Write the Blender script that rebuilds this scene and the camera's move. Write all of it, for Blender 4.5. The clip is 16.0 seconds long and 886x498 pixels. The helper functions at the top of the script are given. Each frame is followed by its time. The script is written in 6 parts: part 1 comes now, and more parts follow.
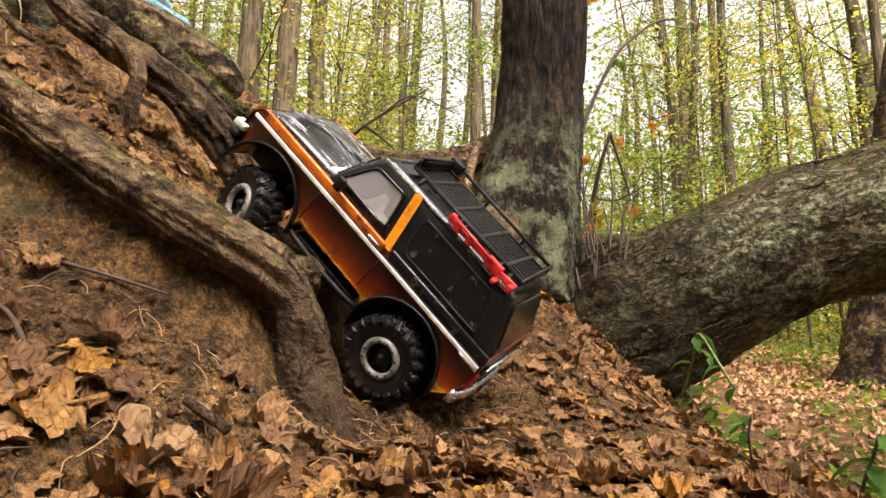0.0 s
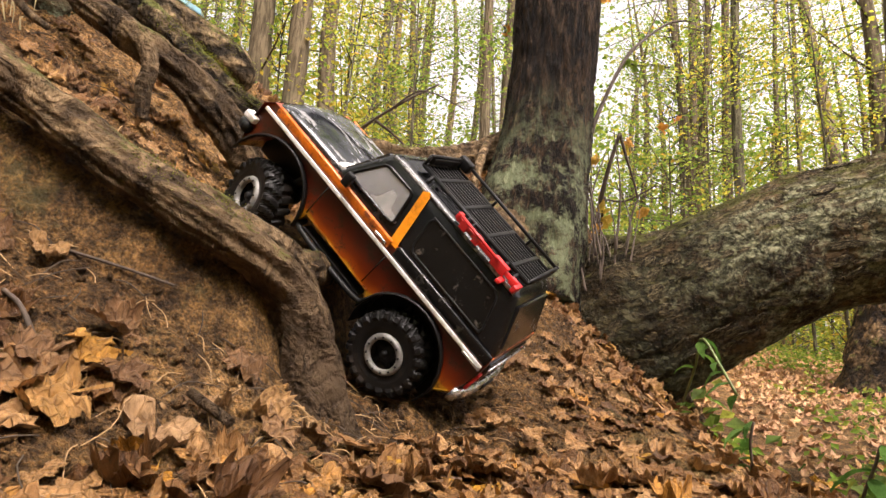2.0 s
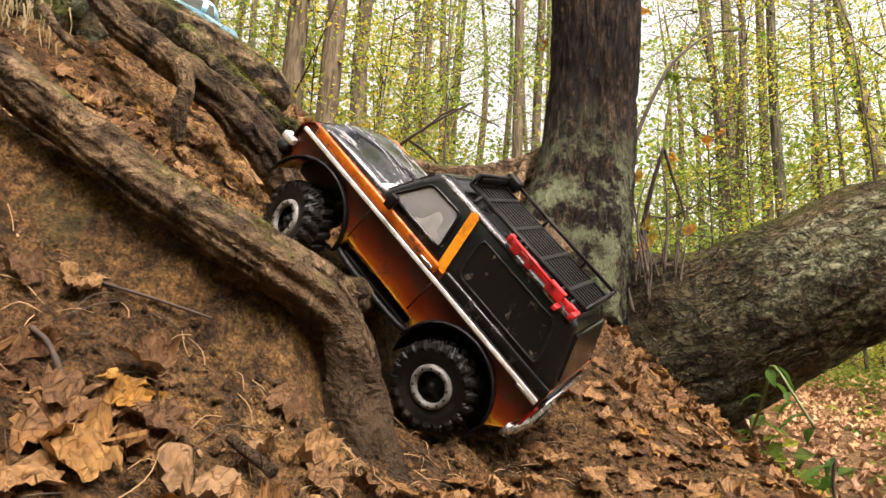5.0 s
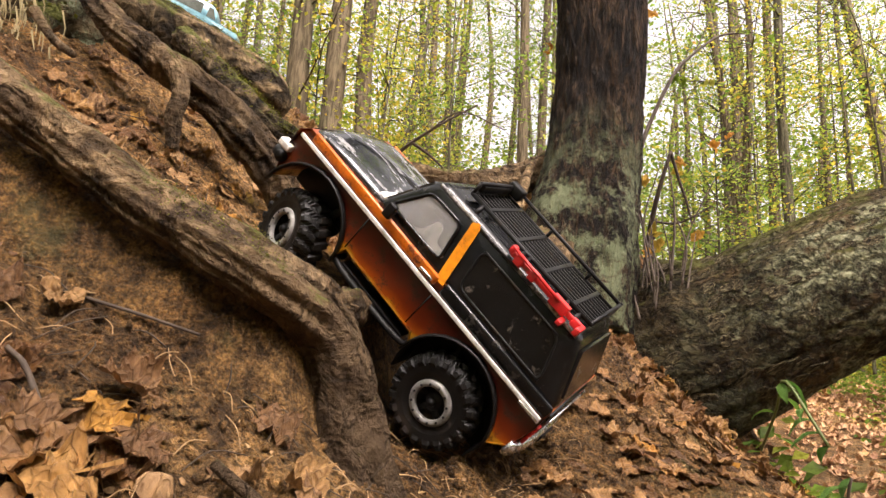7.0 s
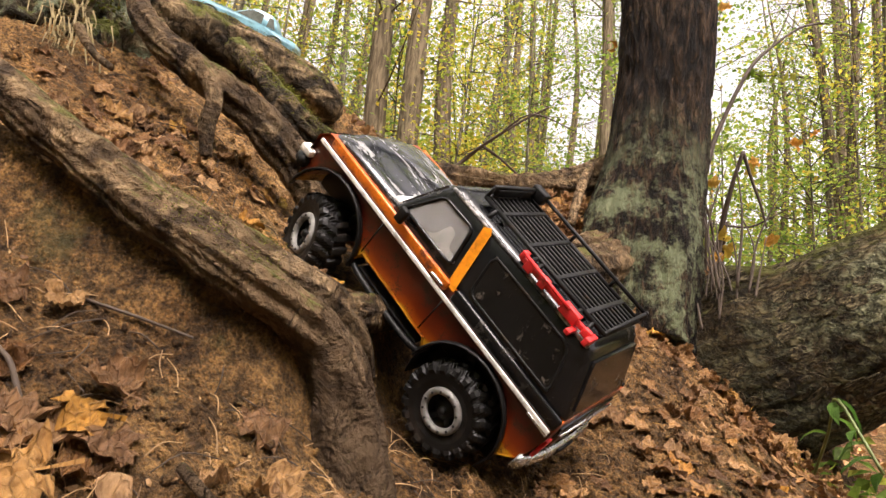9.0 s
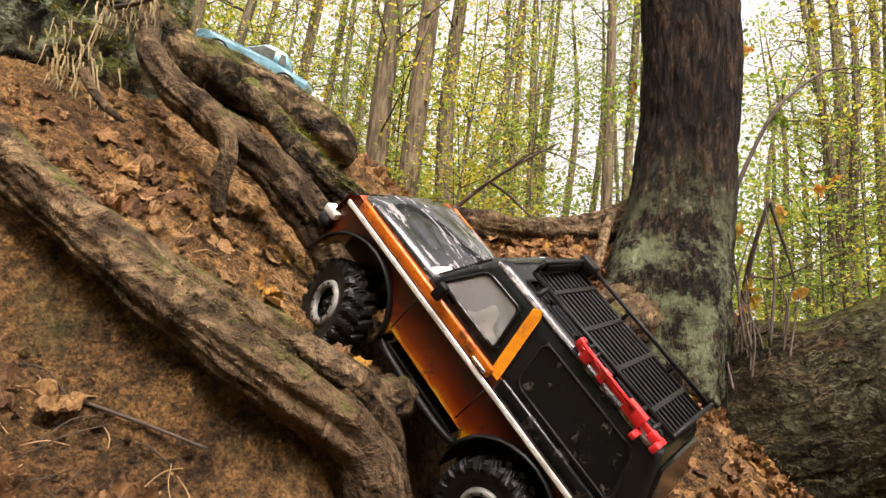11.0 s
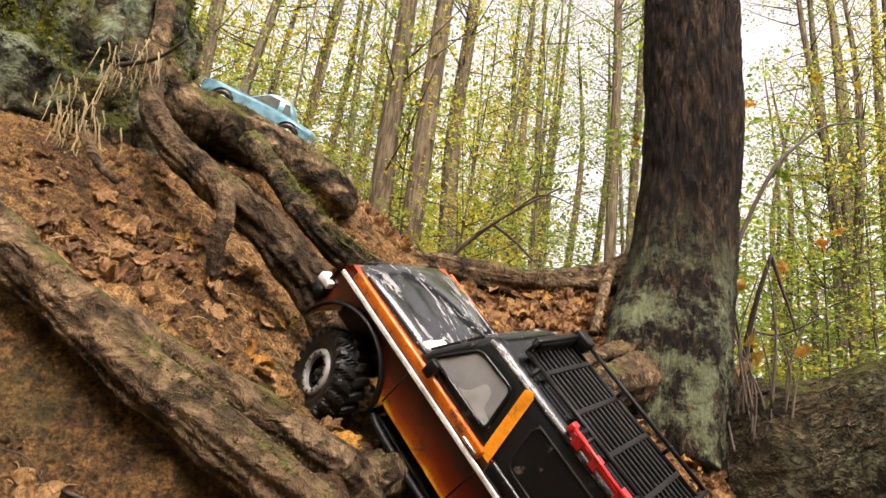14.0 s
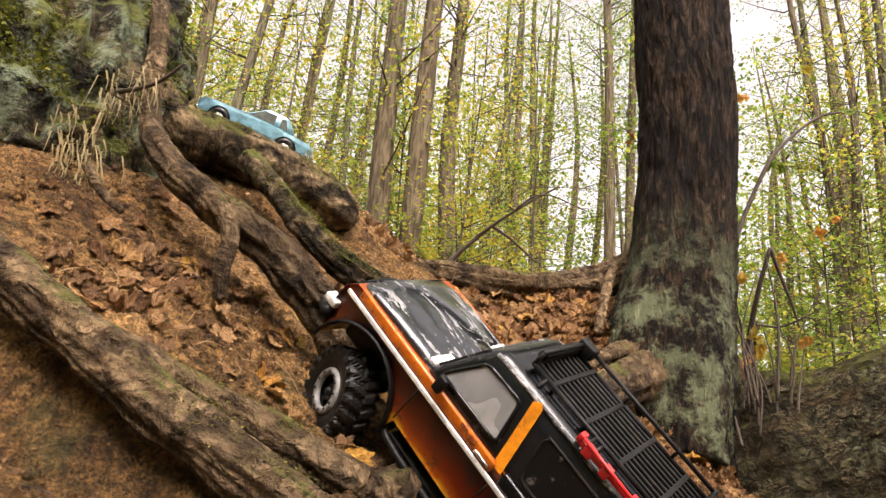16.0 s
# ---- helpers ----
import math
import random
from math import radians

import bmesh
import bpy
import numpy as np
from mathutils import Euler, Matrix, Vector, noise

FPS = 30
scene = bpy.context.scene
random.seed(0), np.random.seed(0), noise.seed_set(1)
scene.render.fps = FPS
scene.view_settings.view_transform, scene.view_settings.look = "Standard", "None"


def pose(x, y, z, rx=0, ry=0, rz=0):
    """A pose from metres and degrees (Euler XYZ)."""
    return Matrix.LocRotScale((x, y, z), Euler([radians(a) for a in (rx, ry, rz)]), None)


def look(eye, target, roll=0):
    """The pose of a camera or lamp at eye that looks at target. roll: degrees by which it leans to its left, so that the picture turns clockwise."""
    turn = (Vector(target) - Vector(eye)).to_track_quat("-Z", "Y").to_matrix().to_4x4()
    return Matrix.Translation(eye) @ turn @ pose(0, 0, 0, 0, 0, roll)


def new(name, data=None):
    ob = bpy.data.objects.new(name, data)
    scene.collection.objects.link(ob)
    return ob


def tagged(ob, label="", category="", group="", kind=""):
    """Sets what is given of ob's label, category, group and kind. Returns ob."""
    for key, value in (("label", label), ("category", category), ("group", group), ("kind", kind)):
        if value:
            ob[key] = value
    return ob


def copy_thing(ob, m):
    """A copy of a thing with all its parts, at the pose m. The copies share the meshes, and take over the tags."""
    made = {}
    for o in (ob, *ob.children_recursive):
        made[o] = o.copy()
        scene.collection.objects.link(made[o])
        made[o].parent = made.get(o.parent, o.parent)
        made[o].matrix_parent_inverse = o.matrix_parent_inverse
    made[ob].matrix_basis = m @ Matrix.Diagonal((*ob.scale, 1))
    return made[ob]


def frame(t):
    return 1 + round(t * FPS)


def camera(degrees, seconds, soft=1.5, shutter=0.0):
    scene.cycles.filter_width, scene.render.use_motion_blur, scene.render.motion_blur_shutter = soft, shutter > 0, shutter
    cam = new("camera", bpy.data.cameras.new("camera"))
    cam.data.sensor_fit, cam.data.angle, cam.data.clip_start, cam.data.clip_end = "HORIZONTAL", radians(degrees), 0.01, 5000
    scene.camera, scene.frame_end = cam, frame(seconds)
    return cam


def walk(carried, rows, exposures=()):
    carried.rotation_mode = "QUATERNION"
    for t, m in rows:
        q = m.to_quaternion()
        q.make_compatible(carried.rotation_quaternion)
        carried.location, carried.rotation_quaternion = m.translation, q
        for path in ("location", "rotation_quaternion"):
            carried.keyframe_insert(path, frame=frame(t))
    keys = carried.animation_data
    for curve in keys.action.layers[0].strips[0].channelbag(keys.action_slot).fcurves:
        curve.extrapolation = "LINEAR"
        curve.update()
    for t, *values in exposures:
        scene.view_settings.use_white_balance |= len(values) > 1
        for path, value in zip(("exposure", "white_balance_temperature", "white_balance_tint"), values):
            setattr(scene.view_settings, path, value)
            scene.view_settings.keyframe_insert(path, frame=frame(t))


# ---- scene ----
cam = camera(66.0, 16.0, 1.45)
PATH = [
    (0, (0.044, -0.002, 0.282), (-0.118, 1.93, 0.774), 1.8),
    (0.5, (0.044, -0.007, 0.281), (-0.115, 1.927, 0.763), 1.9),
    (1, (0.045, -0.008, 0.281), (-0.106, 1.928, 0.761), 1.9),
    (1.5, (0.046, -0.01, 0.281), (-0.099, 1.926, 0.762), 2.4),
    (2, (0.043, -0.004, 0.286), (-0.135, 1.93, 0.763), 3.5),
    (2.5, (0.034, 0.016, 0.299), (-0.176, 1.943, 0.792), 4.0),
    (3, (0.027, 0.025, 0.303), (-0.197, 1.945, 0.815), 3.7),
    (3.5, (0.025, 0.024, 0.3), (-0.199, 1.945, 0.811), 3.3),
    (4, (0.024, 0.022, 0.297), (-0.201, 1.943, 0.806), 3.0),
    (4.5, (0.019, 0.034, 0.301), (-0.239, 1.947, 0.824), 2.9),
    (6.8, (0.008, 0.069, 0.324), (-0.269, 1.979, 0.848), 4.2),
    (7, (0.016, 0.073, 0.326), (-0.271, 1.981, 0.854), 3.7),
    (7.5, (0.041, 0.09, 0.332), (-0.332, 1.98, 0.87), 3.9),
    (8, (0.102, 0.097, 0.34), (-0.369, 1.968, 0.87), 5.7),
    (8.5, (0.115, 0.105, 0.343), (-0.4, 1.965, 0.866), 5.8),
    (9, (0.105, 0.107, 0.34), (-0.433, 1.962, 0.857), 5.9),
    (9.2, (0.102, 0.11, 0.34), (-0.452, 1.961, 0.856), 6.3),
    (11.3, (0.024, 0.161, 0.425), (-0.499, 1.995, 1.027), 6.8),
    (11.5, (0.026, 0.159, 0.428), (-0.498, 1.99, 1.038), 6.7),
    (12, (0.02, 0.159, 0.443), (-0.514, 1.98, 1.073), 6.3),
    (12.5, (0.034, 0.149, 0.444), (-0.511, 1.968, 1.073), 7.1),
    (13, (0.046, 0.149, 0.449), (-0.493, 1.964, 1.097), 7.2),
    (13.5, (0.045, 0.15, 0.459), (-0.487, 1.958, 1.127), 7.7),
    (14, (0.037, 0.15, 0.466), (-0.506, 1.952, 1.143), 8.1),
    (14.5, (0.03, 0.151, 0.466), (-0.527, 1.95, 1.14), 7.7),
    (15, (0.034, 0.149, 0.467), (-0.508, 1.952, 1.145), 7.3),
    (15.5, (0.043, 0.142, 0.472), (-0.498, 1.945, 1.149), 7.0),
    (16, (0.036, 0.131, 0.479), (-0.506, 1.933, 1.157), 5.6),
]
walk(cam, [(t, look(eye, target, roll)) for t, eye, target, roll in PATH], [(0.0, 2.0, 6950, 23), (9.2, 1.95, 6950, 23), (16.0, 1.86, 6950, 23)])

# ---- sky, sun, exposure ----
world = bpy.data.worlds.new("overcast_sky")
scene.world = world
world.use_nodes = True
wn = world.node_tree
sky = wn.nodes.new("ShaderNodeTexSky")
sky.sky_type, sky.sun_disc = "NISHITA", False
sky.sun_elevation, sky.sun_rotation = radians(50), radians(150)
sky.air_density, sky.dust_density, sky.ozone_density = 1.0, 6.0, 1.0
hsv = wn.nodes.new("ShaderNodeHueSaturation")
hsv.inputs["Saturation"].default_value = 0.12
wn.links.new(sky.outputs[0], hsv.inputs["Color"])
wn.links.new(hsv.outputs[0], wn.nodes["Background"].inputs["Color"])
wn.nodes["Background"].inputs["Strength"].default_value = 0.138
sun = new("sun", bpy.data.lights.new("sun", "SUN"))
sun.data.energy, sun.data.angle, sun.data.color = 2.35, radians(30), (1.0, 0.96, 0.9)
sun.matrix_world = look((2.7, -3.6, 6.4), (0, 1, 0))


# ---- materials ----
def mat(name):
    m = bpy.data.materials.new(name)
    m.use_nodes = True
    return m, m.node_tree.nodes, m.node_tree.links, m.node_tree.nodes["Principled BSDF"]


def ramp(nodes, links, fac, stops, interp="LINEAR"):
    r = nodes.new("ShaderNodeValToRGB")
    r.color_ramp.interpolation = interp
    els = r.color_ramp.elements
    while len(els) < len(stops):
        els.new(0.5)
    for e, (p, c) in zip(els, stops):
        e.position, e.color = p, (*c, 1) if len(c) == 3 else c
    links.new(fac, r.inputs[0])
    return r.outputs["Color"]


def tex(nodes, links, scale, detail=6, rough=0.6, kind="ShaderNodeTexNoise", coords="Object", stretch=None, distort=0.0):
    tc = nodes.new("ShaderNodeTexCoord")
    mp = nodes.new("ShaderNodeMapping")
    if stretch:
        mp.inputs["Scale"].default_value = stretch
    links.new(tc.outputs[coords], mp.inputs[0])
    n = nodes.new(kind)
    n.inputs["Scale"].default_value = scale
    if kind == "ShaderNodeTexNoise":
        n.inputs["Detail"].default_value, n.inputs["Roughness"].default_value = detail, rough
        n.inputs["Distortion"].default_value = distort
    links.new(mp.outputs[0], n.inputs["Vector"])
    return n


def mix(nodes, links, fac, a, b, mode="MIX"):
    m = nodes.new("ShaderNodeMix")
    m.data_type, m.blend_type = "RGBA", mode
    for sock, v in ((m.inputs[0], fac), (m.inputs[6], a), (m.inputs[7], b)):
        if isinstance(v, (int, float)):
            sock.default_value = v
        elif isinstance(v, tuple):
            sock.default_value = (*v, 1)
        else:
            links.new(v, sock)
    return m.outputs[2]


def bump(nodes, links, bsdf, height, strength, dist=0.01, prev=None):
    b = nodes.new("ShaderNodeBump")
    b.inputs["Strength"].default_value, b.inputs["Distance"].default_value = strength, dist
    links.new(height, b.inputs["Height"])
    if prev:
        links.new(prev, b.inputs["Normal"])
    links.new(b.outputs[0], bsdf.inputs["Normal"])
    return b.outputs[0]


def up_facing(nodes, links):
    g = nodes.new("ShaderNodeNewGeometry")
    sx = nodes.new("ShaderNodeSeparateXYZ")
    links.new(g.outputs["Normal"], sx.inputs[0])
    return sx.outputs["Z"]


def math_node(nodes, links, op, a, b):
    n = nodes.new("ShaderNodeMath")
    n.operation = op
    for sock, v in zip(n.inputs, (a, b)):
        if isinstance(v, (int, float)):
            sock.default_value = v
        else:
            links.new(v, sock)
    return n.outputs[0]


def soil_material():
    m, n, l, b = mat("damp_brown_soil")
    big = tex(n, l, 3.5, 4, 0.55)
    mid = tex(n, l, 19, 6, 0.6, distort=0.4)
    fine = tex(n, l, 90, 6, 0.65)
    grit = tex(n, l, 300, 4, 0.6)
    crumbs = tex(n, l, 120, kind="ShaderNodeTexVoronoi")
    c1 = ramp(n, l, big.outputs[0], [(0.38, (0.104, 0.056, 0.020)), (0.5, (0.156, 0.088, 0.032)), (0.62, (0.22, 0.130, 0.053))])
    c2 = ramp(n, l, mid.outputs[0], [(0.38, (0.45, 0.42, 0.40)), (0.5, (0.96, 0.95, 0.93)), (0.62, (1.4, 1.37, 1.3))])
    c3 = ramp(n, l, fine.outputs[0], [(0.40, (0.42, 0.40, 0.38)), (0.5, (0.98, 0.98, 0.98)), (0.60, (1.5, 1.46, 1.4))])
    c4 = ramp(n, l, grit.outputs[0], [(0.38, (0.45, 0.43, 0.41)), (0.5, (1, 1, 1)), (0.64, (1.6, 1.55, 1.48))])
    col = mix(n, l, 0.9, c1, c2, "MULTIPLY")
    col = mix(n, l, 0.9, col, c3, "MULTIPLY")
    col = mix(n, l, 0.8, col, c4, "MULTIPLY")
    tc = n.new("ShaderNodeTexCoord")
    sx = n.new("ShaderNodeSeparateXYZ")
    l.new(tc.outputs["Object"], sx.inputs[0])
    high = math_node(n, l, "MULTIPLY_ADD", big.outputs[0], 0.5)
    l.new(sx.outputs["Z"], high.node.inputs[2])
    dry = ramp(n, l, high, [(0.70, (1, 1, 1)), (0.95, (1.45, 1.42, 1.38))])
    col = mix(n, l, 1.0, col, dry, "MULTIPLY")
    moss = tex(n, l, 9, 6, 0.7)
    fac = ramp(n, l, moss.outputs[0], [(0.58, (0, 0, 0)), (0.66, (0.4, 0.4, 0.4))])
    col = mix(n, l, fac, col, (0.085, 0.085, 0.028))
    l.new(col, b.inputs["Base Color"])
    b.inputs["Roughness"].default_value = 0.8
    b.inputs["Specular IOR Level"].default_value = 0.25
    p = bump(n, l, b, mid.outputs[0], 1.0, 0.030)
    p = bump(n, l, b, fine.outputs[0], 1.0, 0.022, p)
    p = bump(n, l, b, crumbs.outputs[0], 0.7, 0.006, p)
    bump(n, l, b, grit.outputs[0], 1.0, 0.007, p)
    return m


def bark_material(name, dark, light, groove=26, moss=0.0, lichen=0.0, along="z", relief=0.012, mud=0.0, foot=None, lichen_col=(0.20, 0.24, 0.15), cracks=0.6, lichen_scale=13, wet_shaded_foot=None):
    m, n, l, b = mat(name)
    st = {"z": (1, 1, 0.2), "x": (0.42, 1, 1), "o": (0.6, 0.6, 0.6)}[along]
    ridges = tex(n, l, groove, 5, 0.55, stretch=st, distort=0.8)
    fine = tex(n, l, groove * 4, 5, 0.65, stretch=st)
    big = tex(n, l, 3.5, 3, 0.5)
    plates = tex(n, l, groove * 1.3, kind="ShaderNodeTexVoronoi", stretch=st)
    plates.feature = "DISTANCE_TO_EDGE"
    wob = n.new("ShaderNodeVectorMath")
    wob.operation = "MULTIPLY_ADD"
    wob.inputs[1].default_value = (0.05, 0.05, 0.05)
    l.new(ridges.outputs["Color"], wob.inputs[0])
    l.new(plates.inputs["Vector"].links[0].from_socket, wob.inputs[2])
    l.new(wob.outputs[0], plates.inputs["Vector"])
    crack = ramp(n, l, plates.outputs["Distance"], [(0.0, (0, 0, 0)), (0.22, (1, 1, 1))])
    col = ramp(n, l, ridges.outputs[0], [(0.38, tuple(c * 0.35 for c in dark)), (0.47, dark), (0.54, light), (0.63, tuple(c * 1.35 for c in light))])
    col = mix(n, l, cracks, col, crack, "MULTIPLY")
    shade = ramp(n, l, fine.outputs[0], [(0.40, (0.45, 0.45, 0.45)), (0.5, (1, 1, 1)), (0.60, (1.5, 1.5, 1.5))])
    col = mix(n, l, 0.85, col, shade, "MULTIPLY")
    tone = ramp(n, l, big.outputs[0], [(0.38, (0.65, 0.65, 0.65)), (0.62, (1.25, 1.2, 1.12))])
    col = mix(n, l, 0.85, col, tone, "MULTIPLY")
    if lichen:
        li = tex(n, l, lichen_scale, 9, 0.78)
        f = ramp(n, l, li.outputs[0], [(0.58 - 0.14 * lichen, (0, 0, 0)), (0.66 - 0.1 * lichen, (0.85, 0.85, 0.85))])
        if foot:
            tc = n.new("ShaderNodeTexCoord")
            sx = n.new("ShaderNodeSeparateXYZ")
            l.new(tc.outputs["Object"], sx.inputs[0])
            hz = math_node(n, l, "MULTIPLY_ADD", sx.outputs["Z"], -1 / (foot[1] - foot[0]))
            hz.node.inputs[2].default_value = foot[1] / (foot[1] - foot[0])
            hz.node.use_clamp = True
            f = math_node(n, l, "MULTIPLY", f, hz)
        col = mix(n, l, f, col, lichen_col)
    if mud:
        mu = tex(n, l, 5, 7, 0.7)
        f = ramp(n, l, mu.outputs[0], [(0.5 - 0.2 * mud, (0, 0, 0)), (0.7 - 0.1 * mud, (0.8, 0.8, 0.8))])
        col = mix(n, l, f, col, (0.140, 0.090, 0.046))
    # wet mud low on the root, with the truck's shade painted into its colour
    if wet_shaded_foot:
        tc = n.new("ShaderNodeTexCoord")
        sx = n.new("ShaderNodeSeparateXYZ")
        l.new(tc.outputs["Object"], sx.inputs[0])
        hz = math_node(n, l, "MULTIPLY_ADD", tex(n, l, 16, 6, 0.7).outputs[0], -0.22)
        l.new(sx.outputs["Z"], hz.node.inputs[2])
        f = ramp(n, l, hz, [(wet_shaded_foot - 0.14, (0.9, 0.9, 0.9)), (wet_shaded_foot - 0.04, (0, 0, 0))])
        col = mix(n, l, f, col, (0.050, 0.031, 0.016))
    if moss:
        mo = tex(n, l, 10, 8, 0.75)
        z = math_node(n, l, "MULTIPLY_ADD", up_facing(n, l), 0.2)
        z.node.inputs[2].default_value = -0.1
        s = math_node(n, l, "ADD", mo.outputs[0], z)
        f = ramp(n, l, s, [(0.66 - 0.16 * moss, (0, 0, 0)), (0.74 - 0.16 * moss, (0.9, 0.9, 0.9))])
        col = mix(n, l, f, col, (0.088, 0.096, 0.018))
    l.new(col, b.inputs["Base Color"])
    b.inputs["Roughness"].default_value = 0.85
    b.inputs["Specular IOR Level"].default_value = 0.18
    p = bump(n, l, b, ridges.outputs[0], 1.0, relief * 2.5)
    p = bump(n, l, b, crack, 0.8, relief * 0.6, p)
    bump(n, l, b, fine.outputs[0], 0.9, relief, p)
    return m


def flaking_bark_material():
    """Plates split along the stem, crusted with lichen on the face and mossed on top."""
    m, n, l, b = mat("mossy_flaking_bark")
    warp = tex(n, l, 9, 5, 0.6)
    plates = tex(n, l, 36, kind="ShaderNodeTexVoronoi", stretch=(0.33, 1, 1))
    plates.feature = "DISTANCE_TO_EDGE"
    wob = n.new("ShaderNodeVectorMath")
    wob.operation = "MULTIPLY_ADD"
    wob.inputs[1].default_value = (0.16, 0.22, 0.22)
    l.new(warp.outputs["Color"], wob.inputs[0])
    l.new(plates.inputs["Vector"].links[0].from_socket, wob.inputs[2])
    l.new(wob.outputs[0], plates.inputs["Vector"])
    crack = ramp(n, l, plates.outputs["Distance"], [(0.0, (0.10, 0.10, 0.10)), (0.07, (0.7, 0.7, 0.7)), (0.2, (1, 1, 1))])
    tone = tex(n, l, 7, 7, 0.65)
    col = ramp(n, l, tone.outputs[0], [(0.36, (0.022, 0.015, 0.008)), (0.48, (0.050, 0.033, 0.016)), (0.62, (0.115, 0.074, 0.036))])
    up = up_facing(n, l)
    face = ramp(n, l, up, [(0.0, (0.8, 0.8, 0.8)), (0.22, (1, 1, 1)), (0.55, (0.3, 0.3, 0.3)), (0.8, (0, 0, 0))])
    crust = tex(n, l, 5.5, 10, 0.78)
    lich = ramp(n, l, crust.outputs[0], [(0.45, (0, 0, 0)), (0.54, (0.92, 0.92, 0.92))])
    tc = n.new("ShaderNodeTexCoord")
    sx = n.new("ShaderNodeSeparateXYZ")
    l.new(tc.outputs["Object"], sx.inputs[0])
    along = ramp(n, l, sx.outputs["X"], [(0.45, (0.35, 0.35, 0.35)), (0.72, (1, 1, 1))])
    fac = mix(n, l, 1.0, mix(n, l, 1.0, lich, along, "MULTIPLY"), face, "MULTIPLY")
    shade = ramp(n, l, tex(n, l, 60, 6, 0.7).outputs[0], [(0.40, (0.12, 0.128, 0.070)), (0.58, (0.31, 0.315, 0.20))])
    col = mix(n, l, fac, col, shade)
    col = mix(n, l, 0.7, col, crack, "MULTIPLY")
    grain = tex(n, l, 70, 6, 0.7, stretch=(0.5, 1, 1))
    col = mix(n, l, 0.8, col, ramp(n, l, grain.outputs[0], [(0.38, (0.5, 0.5, 0.5)), (0.5, (1, 1, 1)), (0.62, (1.35, 1.35, 1.3))]), "MULTIPLY")
    # bark colour falls to about half toward the fork, by X
    darker = ramp(n, l, sx.outputs["X"], [(0.42, (0.5, 0.52, 0.48)), (0.72, (1, 1, 1))])
    col = mix(n, l, 1.0, col, darker, "MULTIPLY")
    s = math_node(n, l, "MULTIPLY_ADD", up, 0.35)
    l.new(tex(n, l, 8, 8, 0.75).outputs[0], s.node.inputs[2])
    mossy = ramp(n, l, s, [(0.70, (0, 0, 0)), (0.80, (0.9, 0.9, 0.9))])
    col = mix(n, l, mossy, col, (0.062, 0.062, 0.014))
    l.new(col, b.inputs["Base Color"])
    b.inputs["Roughness"].default_value = 0.9
    b.inputs["Specular IOR Level"].default_value = 0.15
    p = bump(n, l, b, crack, 1.0, 0.012)
    p = bump(n, l, b, tone.outputs[0], 0.8, 0.03, p)
    bump(n, l, b, grain.outputs[0], 0.9, 0.008, p)
    return m


def far_bark_material(name, dark, light):
    m, n, l, b = mat(name)
    furrow = tex(n, l, 34, 5, 0.6, stretch=(1, 1, 0.13), distort=0.4)
    patchy = tex(n, l, 2.2, 5, 0.6)
    col = ramp(n, l, furrow.outputs[0], [(0.36, tuple(c * 0.6 for c in dark)), (0.46, dark), (0.60, light)])
    tone = ramp(n, l, patchy.outputs[0], [(0.36, (0.72, 0.74, 0.7)), (0.62, (1.18, 1.16, 1.1))])
    col = mix(n, l, 0.9, col, tone, "MULTIPLY")
    green = ramp(n, l, tex(n, l, 3.1, 6, 0.7).outputs[0], [(0.55, (0, 0, 0)), (0.68, (0.45, 0.45, 0.45))])
    col = mix(n, l, green, col, (0.13, 0.135, 0.065))
    l.new(col, b.inputs["Base Color"])
    b.inputs["Roughness"].default_value = 0.9
    b.inputs["Specular IOR Level"].default_value = 0.12
    bump(n, l, b, furrow.outputs[0], 0.8, 0.02)
    return m


